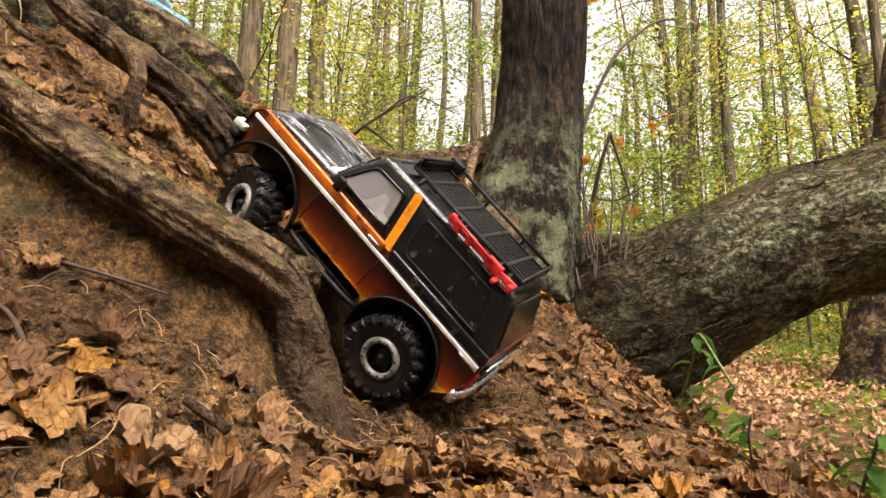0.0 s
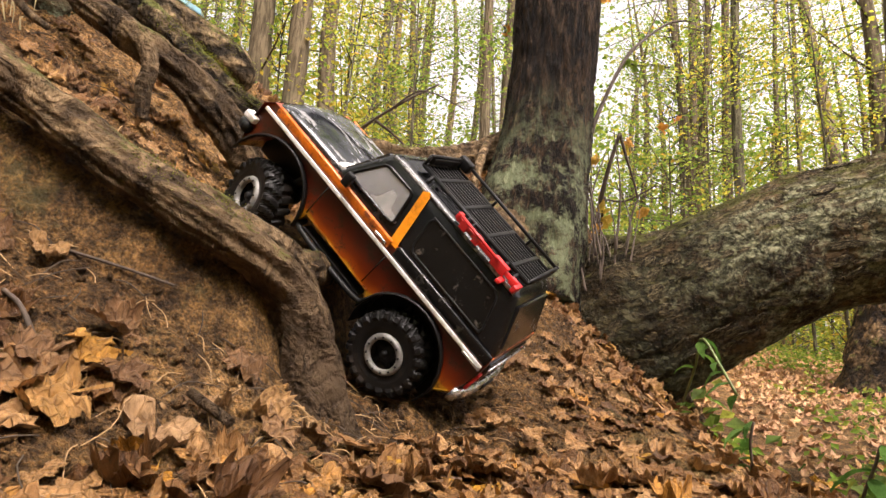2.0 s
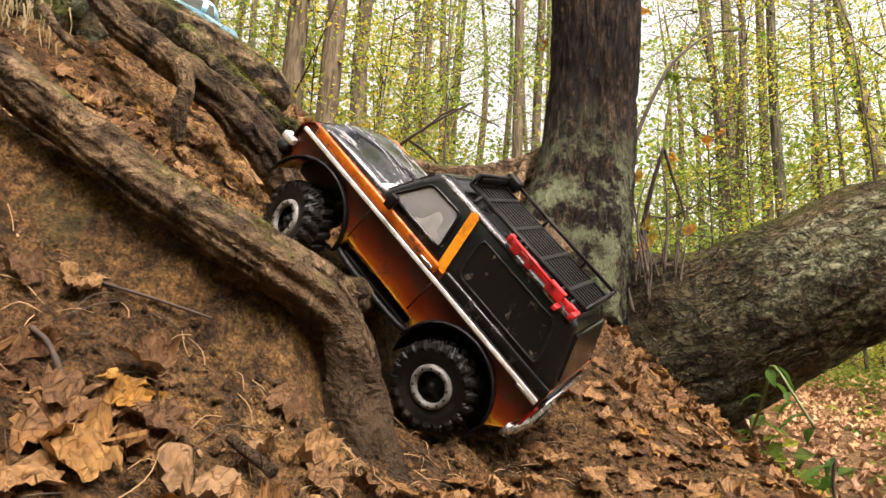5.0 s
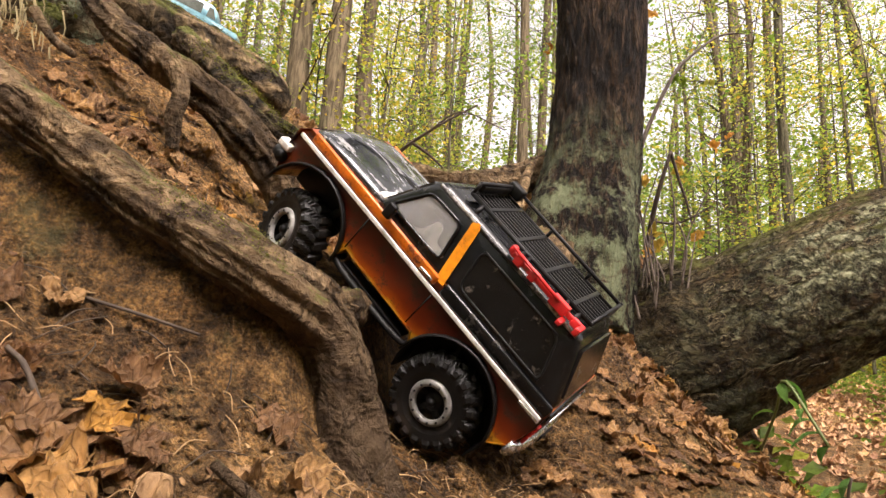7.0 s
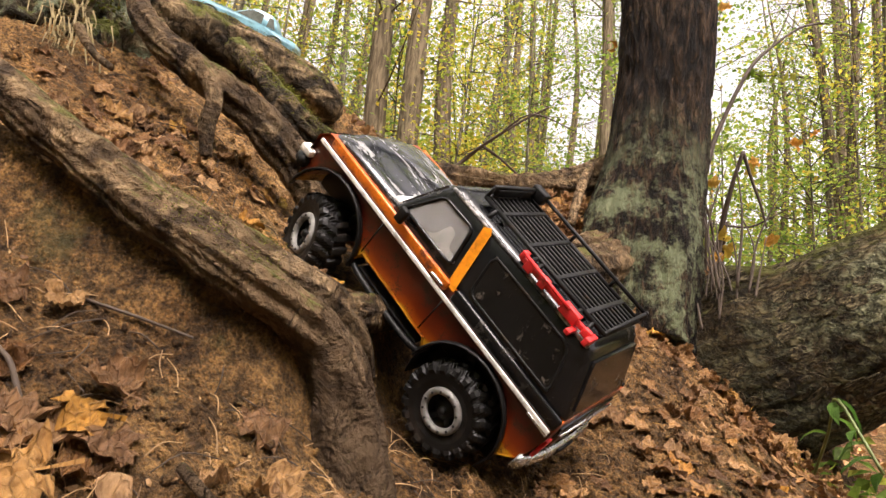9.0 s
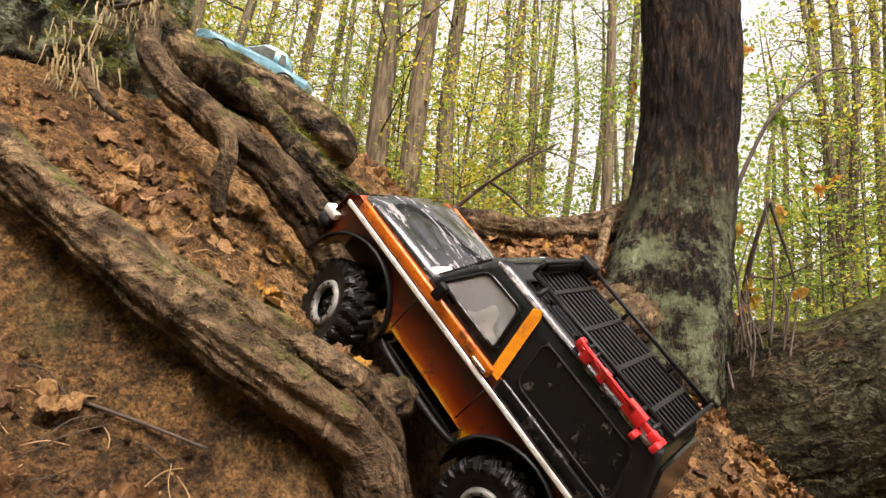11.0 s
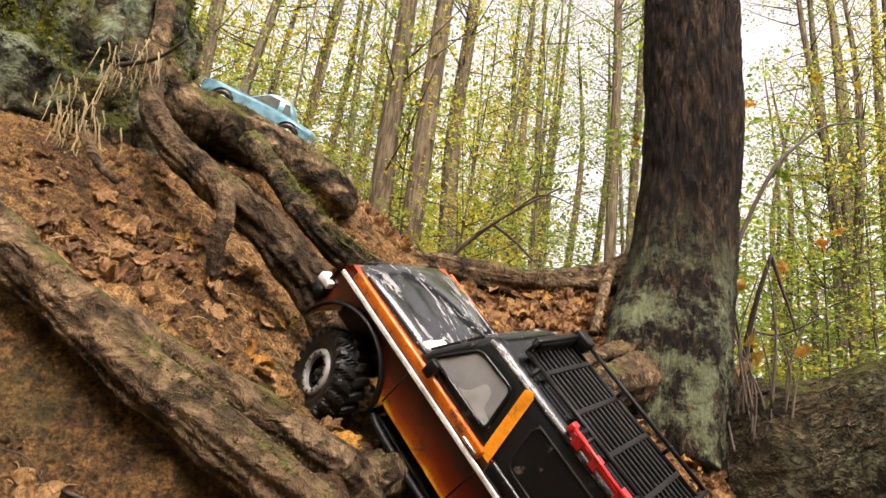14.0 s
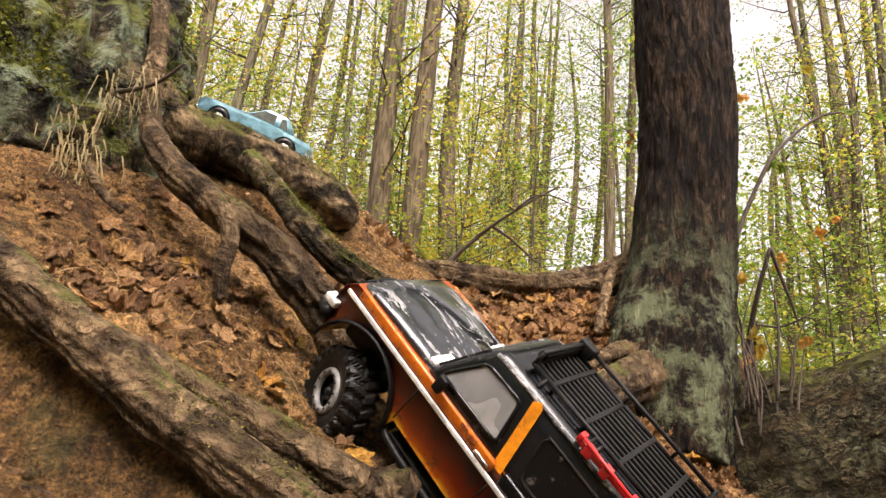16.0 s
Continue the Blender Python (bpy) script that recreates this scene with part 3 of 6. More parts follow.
for key in ("A", "A2", "C", "T", "D", "log"):
    big = key in "AC"
    tube("root", ROOTS[key], ROOT_MOSS if key in ("log", "D") else ROOT, mossy_tree, rings=170 if big else 100, seg=52 if big else 40, seed=ord(key[0]) * 1.7, **{**ROUGH, **(dict(rough=0.12, ridge=0.09) if key == "log" else {})})
leaning = thing("leaning_trunk", "thick leaning tree stem with moss and lichen patches", "tree trunk")
LEAN = [(0.189, 2.237, 0.482, 0.200), (0.327, 2.179, 0.550, 0.267), (0.442, 2.125, 0.602, 0.268), (0.559, 2.073, 0.648, 0.240), (0.669, 2.017, 0.708, 0.212), (0.878, 1.953, 0.815, 0.198), (1.106, 1.904, 0.872, 0.200), (1.368, 1.855, 0.947, 0.187), (1.702, 1.811, 1.027, 0.171), (2.296, 1.830, 1.146, 0.164)]
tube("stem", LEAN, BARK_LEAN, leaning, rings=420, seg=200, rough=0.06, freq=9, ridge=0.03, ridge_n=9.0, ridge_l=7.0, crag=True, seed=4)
# loose plates of bark on the leaning stem
def bark_plate(seed):
    q = random.Random(seed)
    ring = []
    for k in range(7):
        t = 2 * math.pi * k / 7
        ring.append((math.cos(t) * q.uniform(0.75, 1.1), math.sin(t) * q.uniform(0.7, 1.1)))
    bm = bmesh.new()
    lo = [bm.verts.new((x * 1.05, y * 1.05, 0)) for x, y in ring]
    hi = [bm.verts.new((x * 0.9, y * 0.9, 0.8 + 0.5 * q.random())) for x, y in ring]
    for k in range(7):
        bm.faces.new((lo[k], lo[(k + 1) % 7], hi[(k + 1) % 7], hi[k]))
    bm.faces.new(hi)
    me = bpy.data.meshes.new("bark_plate")
    bm.to_mesh(me)
    bm.free()
    me.materials.append(BARK_PLATE)
    return me


PLATES = [bark_plate(i) for i in range(6)]
rng = random.Random(12)
stem_line = spline(LEAN, 200)
for _ in range(170):
    i = rng.randrange(30, 150)
    c, d = Vector(stem_line[i][:3]), (Vector(stem_line[i + 1][:3]) - Vector(stem_line[i - 1][:3])).normalized()
    a = rng.uniform(-1.1, 1.35)
    side = Vector((0, -1, 0)) - d * d.dot(Vector((0, -1, 0)))
    side.normalize()
    up_dir = d.cross(side) if d.cross(side).z > 0 else side.cross(d)
    nrm = side * math.cos(a) + up_dir * math.sin(a)
    ob = new("bark_plate", rng.choice(PLATES))
    ob.parent = leaning
    axis_y = nrm.cross(d).normalized()
    rot = Matrix((d, axis_y, nrm)).transposed().to_4x4() @ pose(0, 0, 0, 0, 0, rng.gauss(0, 16))
    ob.matrix_basis = Matrix.Translation(c + nrm * stem_line[i][3] * 0.985) @ rot @ Matrix.Diagonal((rng.uniform(0.015, 0.040), rng.uniform(0.009, 0.020), rng.uniform(0.002, 0.005), 1))
tube("stick", [(-0.019, 1.962, 1.118, 0.011), (-0.032, 1.896, 1.047, 0.013), (-0.042, 1.834, 0.967, 0.013), (-0.053, 1.791, 0.880, 0.012)], ROOT, None, rings=20, seg=12, rough=0.1, freq=40)
tagged(bpy.data.objects["stick"], "pale broken stick leaning on the back root", "stick")

# limbs and crown points overhead, never in view, added to block skylight
shade_crown_rng = random.Random(3)
tips = []
for _ in range(34):
    a, d = shade_crown_rng.uniform(0, 6.28), shade_crown_rng.uniform(0.6, 5.5)
    tips.append((0.2 + d * math.cos(a), min(0.2 + d * math.sin(a), 2.6), shade_crown_rng.uniform(4.2, 6.2)))
for k, (x, y, z) in enumerate(tips[:14]):
    tube("unseen_limb", [(0.24, 2.0, 3.8 + 0.15 * k, 0.05), ((0.24 + x) / 2, (2.0 + y) / 2, z - 0.4, 0.03), (x, y, z, 0.01)], BARK_DARK, main_tree, rings=10, seg=8)

# ---- background wood ----
BG = [(-3.49, 4.28, 0.059), (-2.93, 3.97, 0.05), (-3.81, 5.57, 0.064), (-3.61, 6.08, 0.062), (-3.9, 7.38, 0.075), (-3.2, 6.64, 0.06), (-1.43, 3.62, 0.077), (-1.19, 3.49, 0.07), (-1.12, 4.43, 0.075), (-1.62, 7.04, 0.073), (-1.2, 7.15, 0.066), (-1.14, 8.08, 0.06), (-0.95, 9.04, 0.075), (-0.74, 10.01, 0.073), (-0.14, 4.68, 0.046), (-0.03, 6.53, 0.058), (1.87, 8.84, 0.06), (1.62, 6.04, 0.045), (1.96, 6.58, 0.054), (2.36, 7.14, 0.064),
      (1.66, 5.72, 0.04), (1.89, 5.27, 0.05), (3.09, 7.69, 0.046), (3.73, 8.68, 0.045), (2.55, 4.39, 0.045), (-0.18, 7.44, 0.053), (4.43, 8.73, 0.052)]


def leaf_cards(rng, centres, count, spread, size, squash=0.7):
    """Small folded leaves strewn round the ends of twigs."""
    verts, faces = [], []
    for c in centres:
        for _ in range(count):
            p = Vector(c) + Vector((rng.gauss(0, spread), rng.gauss(0, spread), rng.gauss(0, spread * squash)))
            s = size * rng.uniform(0.6, 1.3)
            a = Euler((rng.uniform(-0.9, 0.9), rng.uniform(-0.9, 0.9), rng.uniform(0, 6.3))).to_matrix()
            k = len(verts)
            for q in ((0, -0.55, 0), (0.42, 0, 0.12), (0, 0.6, -0.05), (-0.42, 0, 0.12)):
                verts.append(tuple(p + a @ Vector(q) * s))
            faces.append((k, k + 1, k + 2))
            faces.append((k, k + 2, k + 3))
    return verts, faces


def forest_tree(name, seed, height, radius, crown_from, n_branch, leaves, leaf_size, bark, leaf, label):
    rng = random.Random(seed)
    t = thing(name, label, "tree", group="woodland trees")
    sway = [(rng.uniform(-0.25, 0.25), rng.uniform(-0.25, 0.25)) for _ in range(4)]
    pts = [(0, 0, -0.5, radius * 1.35), (0, 0, 0.05, radius * 1.15), (sway[0][0] * 0.3, sway[0][1] * 0.3, height * 0.3, radius * 0.9), (sway[1][0], sway[1][1], height * 0.65, radius * 0.6), (sway[2][0] * 1.3, sway[2][1] * 1.3, height, radius * 0.15)]
    v, f = tube_data(pts, 24, 12, rough=0.08, freq=3)
    trunk = mesh_part("trunk", v, f, bark, t)
    bv, bf, ends = [], [], []
    sp = spline(pts, 60)
    for _ in range(n_branch):
        z0 = rng.uniform(crown_from, 0.95)
        b = sp[int(z0 * 59)]
        a, ln = rng.uniform(0, 6.28), rng.uniform(0.5, 1.5) * (1.25 - z0 * 0.6)
        d = Vector((math.cos(a), math.sin(a), rng.uniform(0.1, 0.7)))
        p0 = Vector(b[:3])
        p1, p2 = p0 + d * ln * 0.5, p0 + d * ln + Vector((0, 0, rng.uniform(-0.15, 0.2)))
        vv, ff = tube_data([(*p0, radius * 0.12), (*p1, radius * 0.07), (*p2, radius * 0.03)], 4, 4)
        k = len(bv)
        bv += vv
        bf += [tuple(i + k for i in q) for q in ff]
        ends += [p0.lerp(p2, rng.uniform(0.5, 1.1)) + Vector((rng.gauss(0, 0.15), rng.gauss(0, 0.15), rng.gauss(0, 0.12))) for _ in range(3)]
    mesh_part("branchwork", bv, bf, bark, t)["kind"] = "stuff"
    lv, lf = leaf_cards(rng, ends, leaves, 0.2, leaf_size, 0.35)
    mesh_part("crown", lv, lf, leaf, t, smooth=False)["kind"] = "stuff"
    return t


KINDS = []
for i, (hgt, cf, nb, lv, ls, bk, lf, lab) in enumerate([
        (11, 0.16, 56, 26, 0.034, BARK_FAR, GREEN_LEAF, "tall slim grey-brown tree with thin green crown"),
        (12, 0.25, 50, 26, 0.034, BARK_FAR2, GREEN_LEAF, "tall dark slim woodland tree with green leaves"),
        (10, 0.14, 56, 26, 0.034, BARK_FAR, GOLD_LEAF, "slim woodland tree with yellowing autumn leaves"),
        (13, 0.52, 44, 26, 0.034, BARK_FAR, GREEN_LEAF, "tall straight woodland tree with high sparse crown")]):
    KINDS.append(forest_tree("tree", 40 + i, hgt, 0.1, cf, nb, lv, ls, bk, lf, lab))
rng = random.Random(5)
spots = []
for x, y, r in BG:
    k = 1.5
    spots.append((x * k, y * k, r * k * 0.88))
for _ in range(70):
    a = rng.uniform(-0.95, 0.75)
    d = rng.uniform(9, 34)
    if -0.12 < a < 0.0:
        continue
    spots.append((math.sin(a) * d, math.cos(a) * d, rng.uniform(0.06, 0.14)))
for _ in range(34):
    a, d = rng.uniform(-0.85, 0.75), rng.uniform(10, 20)
    if not (-0.11 < a < -0.01 and rng.random() < 0.8):
        spots.append((math.sin(a) * d, math.cos(a) * d, rng.uniform(0.035, 0.075)))
# unseen trees behind the camera, added to cut the light from that side
for _ in range(46):
    a = rng.uniform(1.5, 4.8)
    d = rng.uniform(4.5, 14)
    spots.append((math.sin(a) * d, math.cos(a) * d, rng.uniform(0.09, 0.17)))
for i, (x, y, r) in enumerate(spots):
    z = float(ground_z(x, y))
    s = r / 0.1
    sz = 0.75 + 0.35 * rng.random()
    m = Matrix.Translation((x, y, z)) @ Euler((rng.gauss(0, 0.035), rng.gauss(0, 0.035), rng.uniform(0, 6.28))).to_matrix().to_4x4()
    src = KINDS[3 if i > 3 and -0.16 < math.atan2(x, y) < 0.03 else i % 4]
    if i < 4:
        src.matrix_basis = m
        t = src
    else:
        t = copy_thing(src, m)
    for c in t.children:
        c.scale = (s, s, sz) if c.name.startswith("trunk") else (max(s, 0.9), max(s, 0.9), sz)

side_tree = thing("tree", "rough brown trunk leaning away beside the path", "tree")
tube("trunk", [(2.60, 4.8, 0.45, 0.36), (2.62, 4.8, 0.72, 0.285), (2.72, 4.8, 1.15, 0.25), (3.0, 4.85, 2.4, 0.22), (3.6, 4.9, 5.0, 0.14)], BARK_SIDE, side_tree, rings=80, seg=50, rough=0.07, freq=9, ridge=0.06, ridge_n=8.0)
# crown of the main tree, out of sight overhead, added to shade the near ground
cv, cf = leaf_cards(random.Random(8), tips, 45, 0.6, 0.18)
mesh_part("crown", cv, cf, GREEN_LEAF, main_tree, smooth=False)["kind"] = "stuff"


def sapling(seed, height, leaf, label):
    """A thin understorey stem with loose tiers of leaves."""
    r = random.Random(seed)
    t = thing("sapling", label, "sapling", group="understorey saplings")
    bend = r.uniform(-0.3, 0.3)
    pts = [(0, 0, -0.2, 0.018), (bend * 0.3, 0.05, height * 0.4, 0.013), (bend, 0.1, height, 0.004)]
    sp = spline(pts, 40)
    tube("stem", pts, BARK_FAR2, t, rings=12, seg=6)
    bv, bf, ends = [], [], []
    for _ in range(26):
        b = Vector(sp[r.randrange(6, 40)][:3])
        a, ln = r.uniform(0, 6.28), r.uniform(0.3, 0.95)
        e = b + Vector((math.cos(a) * ln, math.sin(a) * ln, r.uniform(0.0, 0.35)))
        vv, ff = tube_data([(*b, 0.006), (*b.lerp(e, 0.5), 0.004), (*e, 0.002)], 4, 4)
        k = len(bv)
        bv += vv
        bf += [tuple(i + k for i in q) for q in ff]
        ends += [b.lerp(e, u) for u in (0.45, 0.7, 0.95)]
    mesh_part("twigwork", bv, bf, BARK_FAR2, t)["kind"] = "stuff"
    lv, lf = leaf_cards(r, ends, 20, 0.13, 0.036, 0.3)
    mesh_part("foliage", lv, lf, leaf, t, smooth=False)["kind"] = "stuff"
    return t


SAPS = [sapling(60, 3.0, GOLD_LEAF, "thin sapling with yellow autumn leaves"), sapling(61, 3.6, GREEN_LEAF, "thin sapling with light green leaves"), sapling(62, 2.4, GREEN_LEAF, "low green understorey sapling"), sapling(63, 4.2, GOLD_LEAF, "tall thin sapling with yellowing leaves")]
rng = random.Random(15)
places = [(-1.4, 5.2), (-0.8, 5.8), (-2.2, 6.0), (-3.2, 5.4), (-1.9, 7.0), (0.5, 6.2), (1.3, 5.2), (2.0, 6.4), (2.8, 5.6), (1.0, 7.4), (1.9, 8.2), (3.4, 7.6), (-4.4, 6.6), (-0.2, 7.8), (3.9, 6.2), (4.8, 8.4)]
for _ in range(46):
    a, d = rng.uniform(-0.9, 0.72), rng.uniform(8.5, 22)
    if not -0.13 < a < 0.02:
        places.append((math.sin(a) * d, math.cos(a) * d))
for i, (x, y) in enumerate(places):
    s = rng.uniform(0.8, 1.3) * (1.0 if i < 16 else 1.35)
    m = Matrix.Translation((x, y, float(ground_z(x, y)))) @ pose(0, 0, 0, 0, 0, rng.uniform(0, 360))
    t = SAPS[i % 4] if i < 4 else None
    if t:
        t.matrix_basis = m @ Matrix.Scale(s, 4)
    else:
        t = copy_thing(SAPS[i % 4], m)
        t.scale = (s, s, s)
# distant foliage
def far_woods(seed, count, y0, y1, size, material, label, a0=-0.95, a1=0.78, high=0.75, spread=0.6, each=26, low=0.8):
    r = random.Random(seed)
    cs = []
    for _ in range(count):
        a, d = r.uniform(a0, a1), r.uniform(y0, y1)
        if r.random() < (0.94 if -0.15 < a < 0.02 else 0.3 if 0.02 < a < 0.8 else 0.0):
            continue
        cs.append((math.sin(a) * d, math.cos(a) * d, low + d * r.uniform(-0.02, high) * r.random() ** 0.4))
    v, f = leaf_cards(r, cs, each, spread, size, 0.28)
    ob = mesh_part("far_foliage", v, f, material, smooth=False)
    return tagged(ob, label, "foliage", kind="stuff")


far_woods(31, 1450, 14, 26, 0.105, GREEN_LEAF, "pale green foliage deep in the wood", each=40)
far_woods(32, 750, 10, 22, 0.08, GOLD_LEAF, "yellowing foliage deep in the wood", each=36)
far_woods(34, 2000, 22, 34, 0.23, GREEN_LEAF, "hazy green wood in the distance", high=0.5, spread=1.1, each=40)
far_woods(35, 1100, 16, 27, 0.17, GOLD_LEAF, "hazy yellow-green undergrowth in the distance", high=0.3, spread=1.0, each=40)
far_woods(36, 900, 12, 22, 0.10, GOLD_LEAF, "yellow-green crowns over the bank", -0.8, -0.17, high=0.75, each=40)
# this one lies out of view at the back, added to reduce fill light
far_woods(33, 800, 6, 13, 0.30, GREEN_LEAF, "unseen green foliage added behind the viewpoint to block light", 2.1, 4.9)

# ---- the toy truck: x forward, y left, z up ----
def box(bm, x0, x1, y0, y1, z0, z1, bev=0.0, m=None):
    mm = Matrix.Translation(((x0 + x1) / 2, (y0 + y1) / 2, (z0 + z1) / 2)) @ Matrix.Diagonal((x1 - x0, y1 - y0, z1 - z0, 1))
    r = bmesh.ops.create_cube(bm, size=1, matrix=mm if m is None else m @ mm)
    if bev:
        es = list({e for v in r["verts"] for e in v.link_edges})
        bmesh.ops.bevel(bm, geom=es, offset=bev, segments=2, affect="EDGES", profile=0.5)
    return bm


def lathe(profile, seg, m=None):
    """Turns rows of radius, y round the y axis."""
    bm = bmesh.new()
    rings = []
    for k in range(seg):
        a = 2 * math.pi * k / seg
        rings.append([bm.verts.new((r * math.cos(a), y, r * math.sin(a))) for r, y in profile])
    n = len(profile)
    for k in range(seg):
        a, b = rings[k], rings[(k + 1) % seg]
        for i in range(n - 1):
            bm.faces.new((a[i], a[i + 1], b[i + 1], b[i]))
    if m:
        bmesh.ops.transform(bm, matrix=m, verts=bm.verts)
    bmesh.ops.recalc_face_normals(bm, faces=bm.faces)
    return bm


def bar(name, pts, r, material, parent, label="", rings=None, seg=8):
    v, f = tube_data([(*p, r) for p in pts], rings or (2 if len(pts) == 2 else 4 * len(pts)), seg)
    return mesh_part(name, v, f, material, parent, label)


def loft(sections):
    """A closed skin over rings of the same count."""
    bm = bmesh.new()
    rs = [[bm.verts.new(p) for p in s] for s in sections]
    for a, b in zip(rs, rs[1:]):
        for i in range(len(a)):
            j = (i + 1) % len(a)
            bm.faces.new((a[i], a[j], b[j], b[i]))
    bm.faces.new(rs[0][::-1])
    bm.faces.new(rs[-1])
    bmesh.ops.recalc_face_normals(bm, faces=bm.faces)
    return bm


def paint_material():
    m, n, l, b = mat("orange_fade_paint")
    tc = n.new("ShaderNodeTexCoord")
    sx = n.new("ShaderNodeSeparateXYZ")
    l.new(tc.outputs["Object"], sx.inputs[0])
    z = math_node(n, l, "MULTIPLY_ADD", sx.outputs["Z"], 1 / 0.09)
    z.node.inputs[2].default_value = -0.1 / 0.09
    wob = tex(n, l, 22, 5, 0.6)
    w2 = math_node(n, l, "MULTIPLY_ADD", wob.outputs[0], 0.3)
    w2.node.inputs[2].default_value = -0.15
    zz = math_node(n, l, "ADD", z, w2)
    col = ramp(n, l, zz, [(0.03, (0.42, 0.20, 0.012)), (0.07, (0.32, 0.065, 0.004)), (0.20, (0.17, 0.020, 0.003)), (0.42, (0.075, 0.009, 0.003)), (0.64, (0.040, 0.006, 0.003)), (0.74, (0.26, 0.03, 0.004)), (0.95, (0.42, 0.08, 0.005))])
    d = tex(n, l, 34, 9, 0.8)
    f = ramp(n, l, d.outputs[0], [(0.53, (0, 0, 0)), (0.60, (0.85, 0.85, 0.85))])
    col = mix(n, l, f, col, (0.035, 0.02, 0.012))
    l.new(col, b.inputs["Base Color"])
    l.new(ramp(n, l, f, [(0, (0.28,) * 3), (1, (0.75,) * 3)]), b.inputs["Roughness"])
    b.inputs["Coat Weight"].default_value = 0.25
    return m


def scrape_glint_material():
    m, n, l, b = mat("scratched_glinting_black")
    s = tex(n, l, 26, 8, 0.75, stretch=(0.5, 1.3, 1), distort=1.2)
    # pale streaks are scrapes, lightened to carry painted sky reflections as well
    f = ramp(n, l, s.outputs[0], [(0.54, (0, 0, 0)), (0.59, (0.8, 0.8, 0.8))])
    col = mix(n, l, f, (0.010, 0.012, 0.014), (0.34, 0.34, 0.33))
    l.new(col, b.inputs["Base Color"])
    l.new(ramp(n, l, f, [(0, (0.14,) * 3), (1, (0.5,) * 3)]), b.inputs["Roughness"])
    b.inputs["Specular IOR Level"].default_value = 0.5
    b.inputs["Coat Weight"].default_value = 0.5
    b.inputs["Coat Roughness"].default_value = 0.08
    return m


PAINT = paint_material()
HOOD = scrape_glint_material()
BLACK = simple("glossy_black_shell", (0.006, 0.0065, 0.007), 0.18, dirt=0.1, dirt_col=(0.05, 0.043, 0.035), scale=55, spec=0.35)
PLASTIC = simple("matt_black_plastic", (0.009, 0.009, 0.009), 0.45, dirt=0.12, dirt_col=(0.045, 0.033, 0.024), spec=0.2)
RUBBER = simple("muddy_tyre_rubber", (0.007, 0.0067, 0.0063), 0.48, dirt=0.25, dirt_col=(0.026, 0.018, 0.012), scale=45, rel=0.002, spec=0.3)
RIM = simple("satin_grey_beadlock", (0.25, 0.245, 0.23), 0.5, metal=0.3, dirt=0.2, dirt_col=(0.10, 0.075, 0.05), scale=60)
CHROME = simple("worn_chrome_trim", (0.62, 0.62, 0.60), 0.25, metal=0.85, dirt=0.3, scale=60)
WHITE = simple("dirty_white_trim", (0.80, 0.78, 0.74), 0.4, dirt=0.10, dirt_col=(0.06, 0.045, 0.03), scale=70)
RED = simple("red_plastic", (0.62, 0.025, 0.025), 0.42, dirt=0.1)
ORANGE = simple("orange_trim_paint", (0.75, 0.25, 0.012), 0.3, dirt=0.22, dirt_col=(0.12, 0.03, 0.01), scale=50)
SHOULDER = simple("deep_orange_paint", (0.60, 0.135, 0.007), 0.28, dirt=0.25, dirt_col=(0.07, 0.016, 0.006), scale=55)
BACKING = simple("dim_tan_interior", (0.055, 0.051, 0.044), 0.7, dirt=0.2, dirt_col=(0.06, 0.05, 0.035), scale=45)
GUTTER = simple("scuffed_black_rail", (0.02, 0.02, 0.02), 0.35, dirt=0.55, dirt_col=(0.42, 0.41, 0.39), scale=70, spec=0.4)
SEAT = simple("pale_interior", (0.34, 0.32, 0.28), 0.6, dirt=0.1)


def glass_material():
    m, n, l, b = mat("dusty_smoked_glass")
    b.inputs["Roughness"].default_value = 0.12
    b.inputs["Transmission Weight"].default_value = 0.75
    b.inputs["IOR"].default_value = 1.3
    d = tex(n, l, 30, 8, 0.7)
    col = ramp(n, l, d.outputs[0], [(0.42, (0.75, 0.76, 0.74)), (0.58, (0.97, 0.97, 0.95))])
    l.new(col, b.inputs["Base Color"])
    return m


GLASS = glass_material()
truck = thing("toy_truck", "muddy black and orange toy off-road truck climbing roots", "toy truck")
HW, ZS, ZR = 0.105, 0.181, 0.258


def side_y(z):
    return 0.099 - 0.017 * (z - ZS) / (ZR - ZS)


def arch(cx, r, cz, a0, a1, n=12):
    return [(cx + r * math.cos(radians(a0 + (a1 - a0) * i / n)), cz + r * math.sin(radians(a0 + (a1 - a0) * i / n))) for i in range(n + 1)]


profile = [(-0.256, 0.108), (-0.262, 0.150), (-0.260, ZS), (0.0, ZS), (0.228, ZS - 0.003), (0.240, 0.166), (0.241, 0.132)]
profile += arch(0.156, 0.076, 0.072, 12, 174) + [(0.072, 0.104), (-0.07, 0.102)] + arch(-0.156, 0.077, 0.074, 10, 172)
shell = []
for y, k in ((-HW + 0.006, -0.003), (-HW, 0.0), (HW, 0.0), (HW - 0.006, -0.003)):
    shell.append([(x, y * (0.965 if z > ZS - 0.005 else 1.0), z + (k if z > ZS - 0.005 else 0)) for x, z in profile])
part("lower_body", loft(shell), PAINT, truck, "orange to dark red faded paint, mud-spattered", smooth=False)
# greenhouse and roof
def cab_ring(z, x0, x1, hw, r=0.012):
    pts = []
    for cx, cy, a in ((x1 - r, hw - r, 0), (x0 + r, hw - r, 90), (x0 + r, -hw + r, 180), (x1 - r, -hw + r, 270)):
        for i in range(5):
            t = radians(a + 22.5 * i)
            pts.append((cx + r * math.cos(t), cy + r * math.sin(t), z))
    return pts


